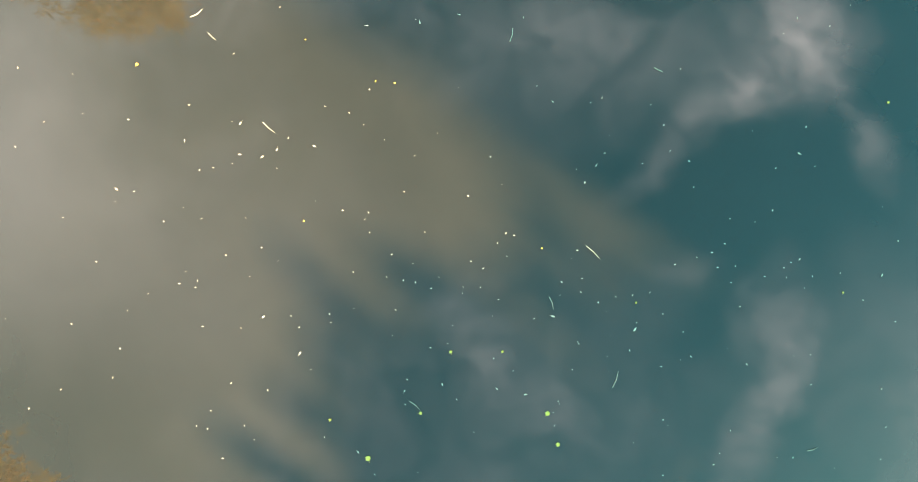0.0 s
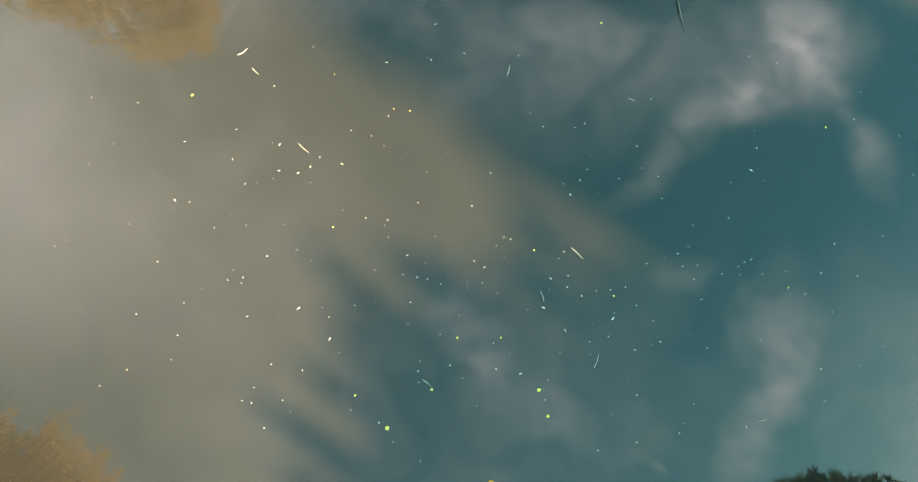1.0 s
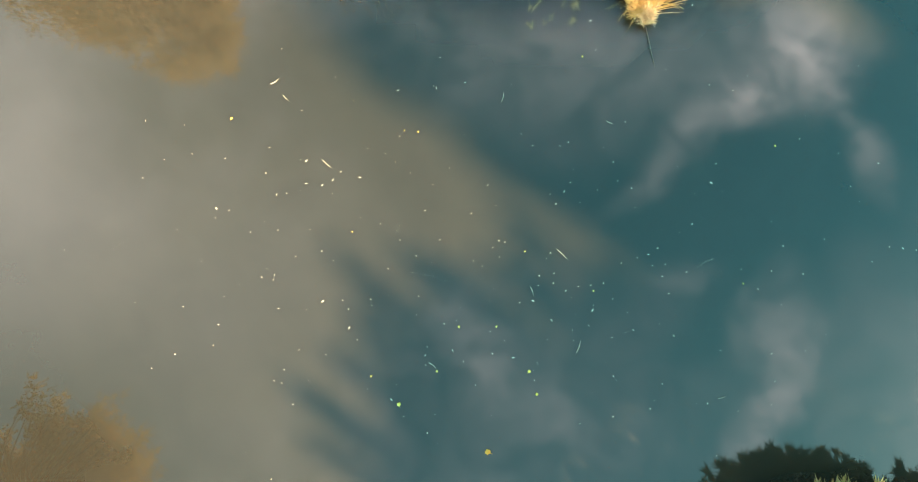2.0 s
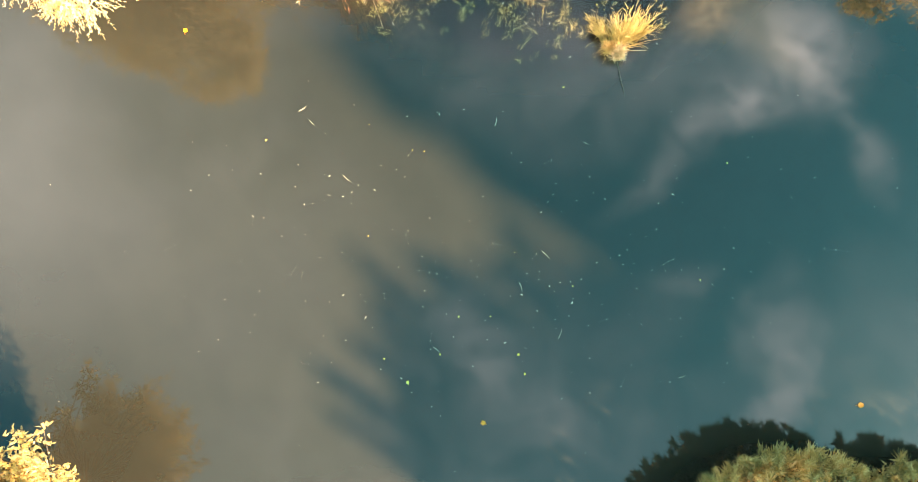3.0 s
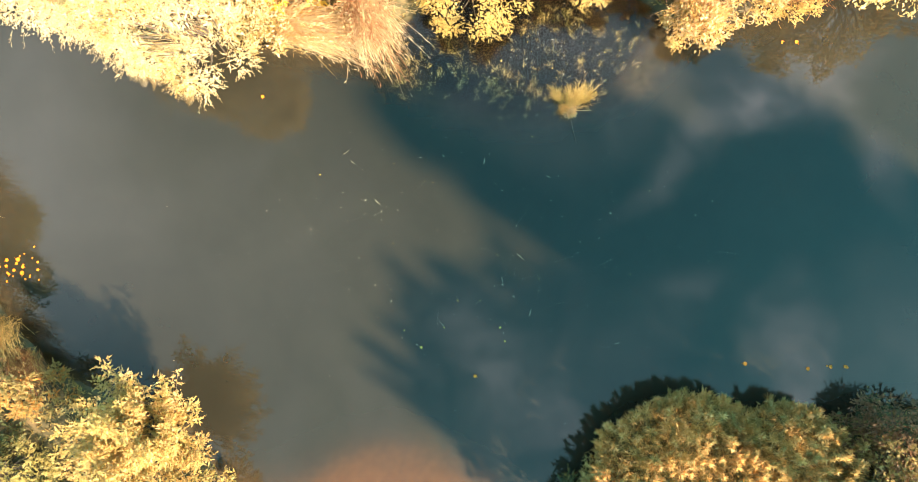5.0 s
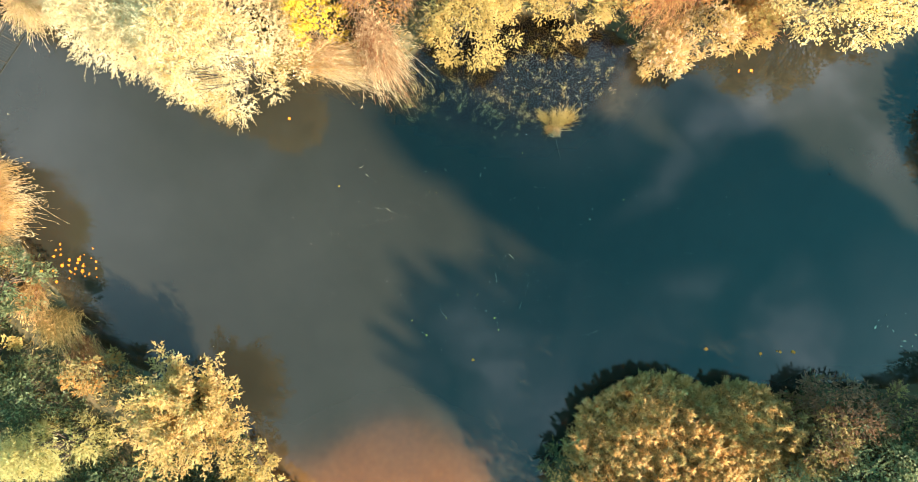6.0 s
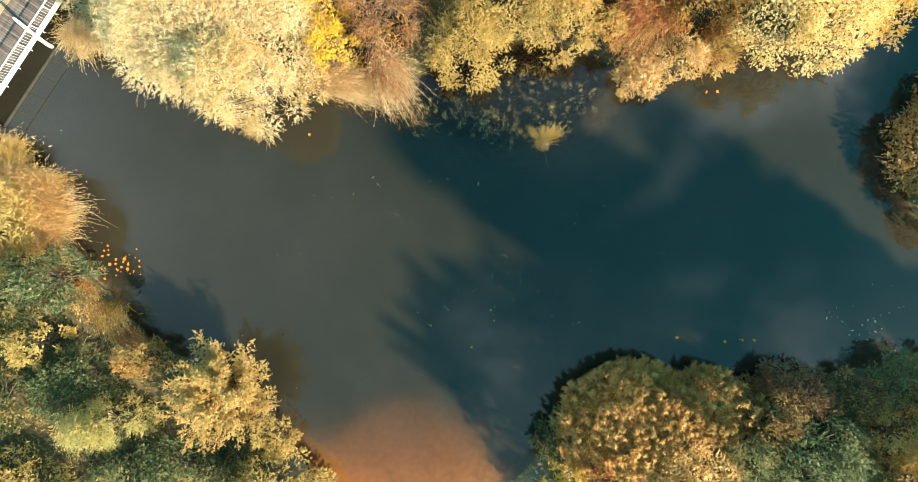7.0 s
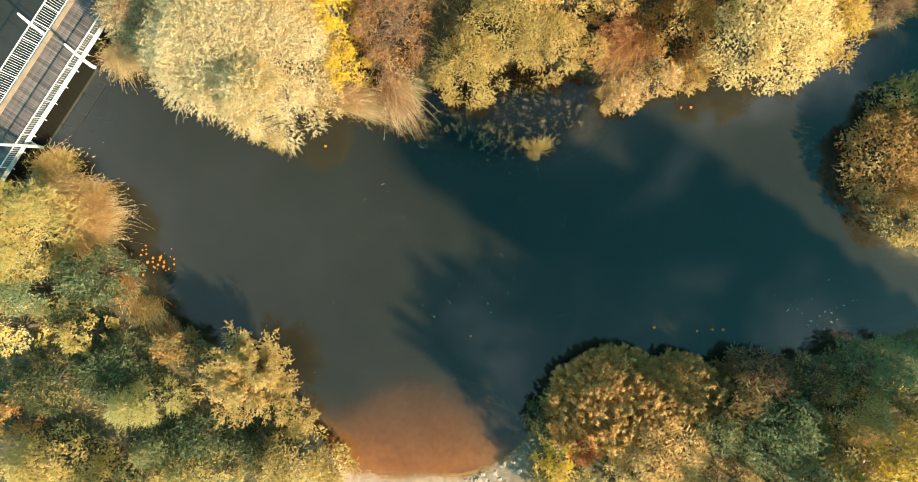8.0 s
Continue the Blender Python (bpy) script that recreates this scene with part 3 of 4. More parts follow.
def plant(kind, colour, x, y, rx, ry, low, high, label, seed, turn=0.0, second="", bare=1.0):
    name, category, length, width, dense, boughs, droop, spike, shoot = KINDS[kind]
    rng = np.random.default_rng(seed)
    # the stem stands on the bank even where the crown hangs over the river
    sx, sy = (0.25, 0.0) if x > 20 and 0 < y < 11.5 else (0.0, 0.25 if y > 2.5 else -0.25)
    fx, fy = x, y
    for _ in range(24):
        if bank(np.array([fx]), np.array([fy]))[0][0] > 0.12:
            break
        fx, fy = fx + sx, fy + sy
    z = float(bank(np.array([fx]), np.array([fy]))[0][0])
    ob = thing(name, fx, fy, z, label, category, "riverside trees and shrubs", turn)
    lobes = lobes_for(rng, rx, ry, low, high, max(12, int(boughs * min(2.4, 0.7 + rx * ry / 9))))
    if kind == "open_tree":
        lobes = open_boughs(rng, rx, ry, low, high)
    if kind == "tall":
        if rx < 0.9:
            length, width, dense = 0.20, 0.13, dense * 2.5
        # boughs all the way up a slender crown
        f = (np.arange(34) + 0.5) / 34
        a = np.arange(34) * 2.4 + rng.normal(0, 0.3, 34)
        q = np.sqrt(1 - np.abs(2 * f - 1) ** 5)
        lobes = np.stack([rx * 0.6 * q * np.cos(a), ry * 0.6 * q * np.sin(a), low + (high - low) * f, rx * (0.25 + 0.22 * q)], 1)
        shoot = min(shoot, rx * 0.5)
        if rx < 0.9:
            # several thin tops stand above the body of the crown and feather its shadow
            lobes[:, 2] = low + (high - 2.9 - low) * f
            tops = []
            for k in range(10):
                tx, ty, reach = rng.normal(0, rx * 0.5), rng.normal(0, rx * 0.5), rng.uniform(0.8, 3.6)
                tops += [(tx * (1 + 0.2 * g), ty * (1 + 0.2 * g), high - 3.1 + reach * g, rx * (0.20 - 0.16 * g)) for g in np.linspace(0, 1, 8)]
            lobes = np.concatenate([lobes, np.array(tops)])
    lobes[:, 0] += x - fx
    lobes[:, 1] += y - fy
    part("trunk", trunk_mesh(rng, lobes, 0.035 + 0.022 * high, BARK, kind == "tall"), BARK, ob)
    if kind == "tuft":
        for mat, name, share in ((colour, "crown", 0.7), (second or colour, "foliage_patch", 0.3)):
            me = tuft_mesh(rng, rx, ry, low, high, length, width, LEAVES[mat], dense * share, name)
            me.transform(Matrix.Translation((x - fx, y - fy, 0)))
            tagged(part(name, me, None, ob), kind="stuff")
        return ob
    leaves = int(dense * math.pi * rx * ry * bare)
    me, twigs = crown_mesh(rng, lobes, int(leaves * (0.72 if second else 1)), length, width, LEAVES[colour], droop, spike, "crown", shoot)
    part("crown", me, None, ob)
    if second:
        lot = lobes[rng.permutation(len(lobes))[: max(3, len(lobes) // 2)]] * np.array([1.02, 1.02, 1.03, 1.0])
        me, _ = crown_mesh(rng, lot, int(leaves * 0.28), length, width, LEAVES[second], droop, spike, "foliage_patch", shoot)
        tagged(part("foliage_patch", me, None, ob), kind="stuff")
    if kind == "brush" or "bare" in label:
        tagged(part("brushwood", twig_mesh(rng, twigs, 0.8), None, ob), kind="stuff")
    return ob


def reeds(colour, second, x, y, rx, ry, high, lean, label, seed, dense=190):
    """A bed of dry stems that all lean one way, rooted so that the bed lies over x, y."""
    rng = np.random.default_rng(seed)
    fx, fy = x - lean[0] * high * 0.45, y - lean[1] * high * 0.45
    z = max(0.0, float(bank(np.array([fx]), np.array([fy]))[0][0]))
    ob = thing("reed_clump", fx, fy, z, label, "reeds", "riverside trees and shrubs")
    for mat, name, share in ((colour, "growth", 0.7), (second, "dry_growth", 0.3)):
        tagged(part(name, reed_mesh(rng, rx, ry, high, LEAVES[mat], lean, dense * share, name), None, ob), kind="stuff")
    return ob


def blades_mesh(rng, count, rx, ry, tall, mat, lean=(0.0, 0.0), width=0.022, spread=0.5, name="blades"):
    """Long arching blades from a patch of ground."""
    a, q = rng.random(count) * 2 * math.pi, np.sqrt(rng.random(count))
    root = np.stack([rx * q * np.cos(a), ry * q * np.sin(a), np.full(count, -0.06)], 1)
    h = tall * rng.uniform(0.55, 1.1, (count, 1))
    out = np.stack([np.cos(a) * q, np.sin(a) * q, np.zeros(count)], 1) * spread + rng.normal(0, 0.22, (count, 3)) + np.array([*lean, 0])
    out[:, 2] = 0
    side = unit(np.cross(out + np.array([0, 0, 0.4]), rng.normal(0, 1, (count, 3)))) * width
    rows = []
    for f, wide in ((0.0, 0.8), (0.4, 1.0), (0.75, 0.7), (1.0, 0.08)):
        p = root + out * h * f ** 1.7
        p[:, 2] += (h[:, 0] * f * (1 - 0.32 * f * np.minimum(1.6, np.linalg.norm(out, axis=1))))
        rows.append((p - side * wide * 0.5, p + side * wide * 0.5))
    v = np.stack([r for pair in rows for r in pair], 1).reshape(-1, 3)
    k = np.arange(count)[:, None] * 8
    f = np.concatenate([k + np.array([[j, j + 1, j + 3, j + 2]]) for j in (0, 2, 4)])
    return mesh_from(name, v, f, mat)


PLANTS = [
    ("willow", "pale_willow", -11.8, 11.2, 5.08, 4.11, 5.2, 7.4, "large pale yellow willow leaning over the river", ""),
    ("willow", "pale_willow", -18.0, 13.3, 2.51, 2.00, 1.5, 5.0, "pale willow beside the footbridge end", "brown"),
    ("willow", "pale_willow", -9.9, 13.6, 3.38, 2.42, 3.0, 7.2, "pale silvery willow on the bank", "golden"),
    ("tree", "yellow", -7.0, 13.7, 1.25, 2.30, 2.0, 6.0, "bright yellow slender tree among willows", ""),
    ("tree", "yellow", -6.5, 10.9, 1.29, 1.53, 1.0, 4.0, "low bright yellow tree beside reeds", "golden"),
    ("brush", "brown", -3.8, 13.4, 2.54, 2.54, 1.0, 4.2, "dark brown half-bare bush", "rust"),
    ("brush", "brown", -3.2, 16.7, 2.69, 2.02, 1.0, 4.5, "dark brown half-bare bush behind the bank", "olive"),
    ("fine_shrub", "olive_gold", 0.8, 11.3, 2.38, 2.38, 1.2, 3.8, "rounded olive-gold bush over the water", ""),
    ("fine_shrub", "olive_gold", 3.0, 13.7, 3.17, 2.84, 2.0, 5.0, "broad olive-gold bush on the bank", "olive"),
    ("fine_shrub", "olive_gold", 5.4, 12.6, 2.44, 2.10, 1.5, 4.0, "rounded olive-gold bush beside red reeds", "golden"),
    ("tree", "olive_gold", 6.5, 15.7, 2.96, 1.97, 2.0, 6.0, "olive-gold tree behind the bank", "golden"),
    ("shrub", "golden", 9.1, 14.8, 1.36, 1.19, 1.0, 4.0, "small golden bush behind red reeds", ""),
    ("shrub", "rust", 13.0, 13.7, 2.11, 2.11, 1.0, 3.8, "orange-brown bush on the bank", "olive_gold"),
    ("shrub", "rust", 11.4, 16.2, 2.03, 1.52, 1.0, 4.2, "rust-brown bush behind the reeds", "golden"),
    ("tree", "lemon", 17.0, 12.5, 3.34, 3.18, 5.0, 6.2, "bright lemon-yellow tree overhanging the water", ""),
    ("tree", "golden", 20.9, 13.3, 1.88, 2.42, 3.0, 4.6, "golden tree beside a lemon-yellow one", "yellow"),
    ("tree", "lemon", 17.9, 16.1, 2.96, 1.97, 2.0, 6.0, "bright lemon-yellow tree behind the bank", "golden"),
    ("brush", "brown", 24.8, 15.5, 2.10, 1.22, 0.5, 2.0, "low grey-brown bare bush at the water", "olive"),
    ("tree", "golden", 25.8, 6.5, 3.1, 3.4, 0.9, 2.3, "golden-olive half-bare tree on the islet", "rust"),
    ("tree", "olive_gold", 26.5, 9.7, 1.89, 1.89, 1.2, 3.2, "olive-gold tree on the islet", ""),
    ("shrub", "olive_gold", 26.5, 2.9, 2.06, 1.89, 0.6, 3.2, "straw-gold bush at the islet's edge", "golden"),
    ("tree", "olive_gold", 28.8, 7.0, 3.09, 3.78, 1.2, 3.2, "olive tree on the islet", "olive_gold"),
    ("tuft", "mottled", 9.5, -8.45, 3.9, 3.3, 0.8, 2.5, "dense orange-brown bush with drooping leaf tufts", "tuft_olive"),
    ("tree", "pale_gold", 12.3, -10.9, 2.70, 2.60, 1.5, 3.1, "sunlit pale golden bush on the bank", "golden"),
    ("tuft", "tuft_olive", 13.5, -7.5, 2.6, 2.2, 0.8, 2.2, "olive-brown tufted bush beside the water", "mottled"),
    ("shrub", "dark_green", 5.5, -9.5, 1.19, 1.40, 0.4, 1.8, "dark green shrub at the waterline", "olive"),
    ("shrub", "yellow", 6.0, -11.5, 1.30, 1.23, 1.4, 3.4, "small yellow shrub beside a red one", "golden"),
    ("shrub", "red", 7.5, -10.6, 0.88, 0.68, 1.5, 4.0, "small red-orange shrub in front of a tufted bush", "rust"),
    ("shrub", "olive_gold", 6.7, -13.2, 2.10, 1.05, 0.5, 2.0, "low straw-gold shrub beside the shore", "green"),
    ("shrub", "brown", 18.0, -6.5, 2.72, 1.67, 0.4, 2.2, "dark shaded half-bare shrub at the water", "dark_green"),
    ("tree", "green", 19.0, -9.6, 3.17, 2.76, 0.8, 3.0, "shaded olive-green tree on the bank", "green"),
    ("tree", "green", 21.2, -11.8, 2.72, 1.87, 1.0, 3.8, "shaded green tree behind the bank", "olive"),
    ("brush", "olive_gold", 22.7, -8.4, 2.12, 2.12, 1.0, 3.6, "tan half-bare bush in the shade", "rust"),
    ("shrub", "green", 24.6, -5.7, 2.93, 1.79, 0.8, 3.0, "olive-green shrub at the water's edge", "green"),
    ("tree", "yellow", 24.8, -11.0, 3.37, 2.36, 2.6, 4.4, "bright yellow tree on the bank", "golden"),
    ("shrub", "olive_gold", 26.5, -8.3, 2.24, 1.90, 0.8, 3.0, "olive-gold shrub behind the bank", "green"),
    ("tree", "golden", 15.8, -13.2, 3.03, 1.68, 1.0, 4.5, "golden tree behind the bank", "olive"),
    ("open_tree", "golden", -11.4, -7.0, 3.05, 2.95, 2.2, 4.5, "golden tree with open boughs over the water", "olive_gold"),
    ("shrub", "olive_gold", -9.1, -12.2, 2.70, 2.07, 0.6, 2.8, "yellow-green bush beside the sandy shore", "olive"),
    ("willow", "pale_green", -17.5, -8.8, 2.20, 1.05, 1.5, 4.4, "pale yellow-green willow bough", ""),
    ("shrub", "olive_gold", -21.6, -5.0, 1.37, 1.30, 1.0, 3.6, "small yellow tree among green bushes", "pale_green"),
    ("willow", "olive_gold", -24.3, 1.0, 2.74, 2.87, 4.5, 6.5, "pale yellow tree at the bridge", "pale_green"),
    ("tree", "lemon", -25.8, -4.7, 1.67, 1.60, 1.5, 5.0, "pale yellow tree on the bank", "yellow"),
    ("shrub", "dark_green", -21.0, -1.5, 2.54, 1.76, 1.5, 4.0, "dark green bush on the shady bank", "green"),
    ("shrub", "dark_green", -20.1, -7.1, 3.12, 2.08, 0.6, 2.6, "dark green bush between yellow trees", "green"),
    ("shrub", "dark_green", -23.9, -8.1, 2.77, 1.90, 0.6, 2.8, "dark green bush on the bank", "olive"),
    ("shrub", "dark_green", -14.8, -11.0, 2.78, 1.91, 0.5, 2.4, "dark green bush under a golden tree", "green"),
    ("shrub", "green", -24.3, -2.4, 2.61, 1.67, 2.0, 5.0, "green bush beside yellow trees", "olive"),
    ("tree", "olive_gold", -23.0, -12.4, 3.04, 1.76, 1.2, 4.2, "yellow-green tree on the bank", "olive_gold"),
    ("shrub", "olive_gold", -15.1, -13.0, 2.92, 1.44, 0.8, 3.2, "yellow-green bush on the bank", "green"),
    ("shrub", "rust", -26.0, -9.9, 1.55, 1.55, 0.8, 3.2, "pinkish-brown bush on the bank", "golden"),
    ("tree", "olive_gold", -19.0, -14.1, 3.04, 1.52, 1.2, 4.2, "olive-gold tree behind the bank", "green"),
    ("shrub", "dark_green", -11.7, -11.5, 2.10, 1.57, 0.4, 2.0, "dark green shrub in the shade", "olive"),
    ("shrub", "golden", 9.8, 10.0, 1.50, 1.30, 0.4, 1.6, "straw-yellow bush at the water", "straw"),
    ("willow", "pale_willow", -9.9, 8.0, 2.20, 1.88, 5.0, 8.8, "high pale willow top leaning towards the river", "golden"),
    ("shrub", "olive_gold", -7.1, -12.7, 1.46, 1.40, 0.5, 2.2, "yellow-green bush at the sandy shore", "olive"),
    ("shrub", "olive_gold", -5.7, 15.6, 2.02, 1.68, 1.0, 4.5, "olive bush behind the reeds", "brown"),
    ("shrub", "green", 15.3, -9.7, 2.08, 1.56, 0.6, 2.6, "olive-green bush between golden bushes", "olive"),
    ("shrub", "olive", 16.8, -8.2, 1.91, 1.39, 0.5, 2.4, "olive shrub at the shady bank", "brown"),
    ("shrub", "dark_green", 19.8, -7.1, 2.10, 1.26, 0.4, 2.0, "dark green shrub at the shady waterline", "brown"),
    ("shrub", "olive", -7.8, 9.5, 1.40, 1.19, 0.6, 2.2, "olive shrub below the yellow tree", "straw"),
    ("shrub", "olive_gold", 7.9, 12.3, 1.18, 1.18, 0.6, 2.6, "small golden-olive bush beside red reeds", "rust"),
    ("shrub", "lemon", 10.9, -12.5, 1.90, 1.04, 0.6, 2.8, "pale golden shrub on the bank", "golden"),
    ("shrub", "dark_green", -22.8, -3.7, 1.90, 1.38, 0.6, 2.8, "dark green shrub among yellow trees", "olive"),
    ("shrub", "olive", -16.6, -5.7, 1.57, 1.26, 0.5, 2.2, "olive shrub at the waterline", "rust"),
    ("shrub", "green", -17.0, -11.6, 2.07, 1.38, 0.6, 2.8, "green shrub under yellow trees", "olive"),
    ("shrub", "brown", 16.5, -6.6, 1.41, 0.92, 0.3, 1.5, "low brown shrub at the waterline", "olive"),
    ("shrub", "brown", 21.1, -6.7, 1.81, 1.40, 0.4, 2.2, "brown half-bare shrub at the waterline", "olive_gold"),
    ("shrub", "olive", 16.8, -7.4, 1.56, 1.39, 0.4, 2.6, "olive shrub beside the water", "brown"),
    ("shrub", "golden", 22.8, -10.3, 2.11, 1.63, 1.0, 3.8, "golden-orange shrub on the bank", "yellow"),
    ("fine_shrub", "golden", 11.8, 11.0, 1.67, 1.32, 0.5, 2.4, "golden-orange bush on the bank", "straw"),
    ("shrub", "olive_gold", -9.3, -9.9, 1.35, 1.20, 0.4, 1.8, "olive-gold shrub at the sandy shore", "olive"),
    ("fine_shrub", "olive_gold", 13.9, 11.4, 1.40, 1.12, 0.4, 1.9, "olive-gold shrub at the water", "golden"),
]
for i, (kind, colour, x, y, rx, ry, low, high, label, second) in enumerate(PLANTS):
    plant(kind, colour, x, y, rx, ry, low, high, label, 100 + i, 0.0, second)

# beds of dry reeds and brush: colours, place, half widths, length of the stems, lean
for i, row in enumerate([
        ("straw", "amber_straw", -6.0, 9.3, 2.1, 1.0, 2.5, (0.85, -0.25), "straw-coloured reed bed bent over the water"),
        ("straw", "red_straw", -3.6, 9.5, 1.05, 1.9, 2.7, (0.30, -0.75), "pinkish straw-coloured reed clump bent over the water"),
        ("straw", "green_straw", -20.6, 12.0, 1.75, 1.35, 1.8, (0.5, -0.5), "dry straw-coloured brush at the bridge end"),
        ("red_straw", "amber_straw", 9.9, 12.9, 1.7, 1.6, 3.0, (-0.45, -0.55), "red-brown dry reeds lying over"),
        ("amber_straw", "straw", -22.8, 1.9, 3.1, 3.3, 2.3, (0.75, -0.12), "amber feathery reeds beside the water"),
        ("amber_straw", "green_straw", -24.7, 5.0, 1.75, 1.4, 1.8, (0.6, 0.2), "orange-brown reeds at the footbridge"),
        ("amber_straw", "red_straw", 13.8, 11.7, 1.7, 1.2, 1.4, (0.1, -0.6), "amber brush at the water's edge"),
        ("amber_straw", "straw", 9.9, 10.3, 1.35, 1.2, 1.6, (-0.3, -0.5), "straw-yellow reeds at the water"),
        ("amber_straw", "red_straw", -19.9, -2.3, 0.9, 0.7, 1.7, (0.55, -0.6), "rust-brown brush on the bank"),
        ("olive", "amber_straw", -18.5, -3.6, 1.0, 0.8, 1.8, (0.6, -0.6), "olive-brown brush on the bank"),
        ("red_straw", "amber_straw", -17.1, -4.9, 0.9, 0.7, 1.6, (0.6, -0.55), "rust-red brush at the waterline")]):
    reeds(*row, 300 + i)

# tall trees out of view, placed sunward of the river bend to shade it: x, y, radius, crown from, to, leafiness
for i, (x, y, r, low, high, leafy) in enumerate([
        (31.4, -17.9, 0.95, 15.3, 27.3, 5.0), (32.85, -16.6, 1.85, 15.3, 25.6, 3.4), (34.3, -13.8, 2.3, 10.2, 21.0, 3.0), (36.9, -10.3, 1.2, 6.0, 20.5, 5.0),
        # unseen trees added to darken stretches of water that stayed lit
        (36.0, -11.6, 0.5, 8.0, 20.0, 0.8), (36.0, 4.0, 2.6, 2.0, 10.5, 2.0), (38.5, 9.5, 2.8, 2.0, 12.0, 2.0), (23.9, -14.6, 0.6, 10.4, 15.2, 2.4)]):
    plant("tall", "olive", x, y, r, r, low, high, "unseen tall olive-leaved poplar that shades the river", 400 + i, bare=leafy)
# a row of slender poplars out of view behind the near bushes, added so that their tops shade the middle of the river
rng = np.random.default_rng(8)
for i, tip in enumerate((-0.4, 0.8, -0.2, -0.6, -0.1, 1.6, 3.2)):
    across = -4.9 + i * 1.1
    along = max(22.5, (14.6 + 0.813 * across) / 0.582) + (i % 3) * 0.6
    plant("tall", "olive", 0.582 * across + 0.813 * along, 0.813 * across - 0.582 * along, 0.68, 0.68, 10.8 + (along - 22.5) * 0.65, (along - tip) / 1.54 - 0.5,
          "unseen slender many-topped poplar in a row that shades the river", 460 + i, bare=2.0)
# woods on both banks beyond the bend
rng = np.random.default_rng(5)
for i in range(16):
    x = -40 + i * 6.0 + rng.uniform(-1.5, 1.5)
    y = float(shore(np.array([x]), TOP_X, TOP_Y)[0]) + rng.uniform(8.0, 11.0)
    if not -38 < x < -21:
        plant("tall", ("golden", "olive", "lemon")[i % 3], x, y, rng.uniform(2.5, 3.4), rng.uniform(2.5, 3.4), 1.5, rng.uniform(6, 8.5), "autumn tree in the wood behind the bank", 430 + i, bare=0.5)

def far_wood():
    """Autumn woods that close the valley on all sides."""
    rng = np.random.default_rng(9)
    verts, faces, base = [], [], 0
    for i in range(260):
        a, far = rng.uniform(0, 2 * math.pi), rng.uniform(48, 150)
        x, y = far * math.cos(a), far * math.sin(a)
        z = float(bank(np.array([x]), np.array([y]))[0][0])
        if z < 0.2:
            continue
        high, wide = rng.uniform(7, 13), rng.uniform(2.2, 4.0)
        n = 170
        d = unit(rng.normal(0, 1, (n, 3)))
        p = d * np.array([wide, wide, high * 0.38]) * rng.uniform(0.7, 1.05, (n, 1)) + np.array([x, y, z + high * 0.6])
        ax = unit(rng.normal(0, 1, (n, 3)))
        v, f = leaf_quads(p, ax, unit(np.cross(ax, d + rng.normal(0, 0.3, d.shape))), rng.uniform(0.9, 1.5, (n, 1)), rng.uniform(0.7, 1.1, (n, 1)))
        t, q = tube([(x, y, z - 0.2), (x, y, z + high * 0.6)], [0.22, 0.1], 4)
        v, f = np.concatenate([v, np.array([tuple(s) for s in t])]), np.concatenate([f, np.array(q) + len(v)])
        verts.append(v)
        faces.append(f + base)
        base += len(v)
    return mesh_from("far_wood", np.concatenate(verts), np.concatenate(faces), LEAVES["olive_gold"])


tagged(new("far_wood", far_wood()), "distant autumn woodland round the river", "woodland", kind="stuff")

# ---- ground cover ----
def litter():
    """Low grass and fallen leaves over the banks."""
    rng = np.random.default_rng(11)
    x, y = rng.uniform(-30, 32, 70000), rng.uniform(-17, 20, 70000)
    z, sandy, _, _ = bank(x, y)
    keep = (z > 0.03) & (sandy < 0.25)
    p = np.stack([x, y, z], 1)[keep]
    n = len(p)
    a = unit(rng.normal(0, 1, (n, 3)) * np.array([1, 1, 0.4]) + np.array([0, 0, 0.6]))
    s = unit(np.cross(a, rng.normal(0, 1, (n, 3))))
    size = rng.uniform(0.6, 1.4, (n, 1))
    v, f = leaf_quads(p, a, s, 0.24 * size, 0.06 * size)
    return mesh_from("ground_cover", v, f, LEAVES["olive"])


tagged(new("ground_cover", litter()), "rank grass and fallen leaves on the bank", "ground cover", kind="stuff")


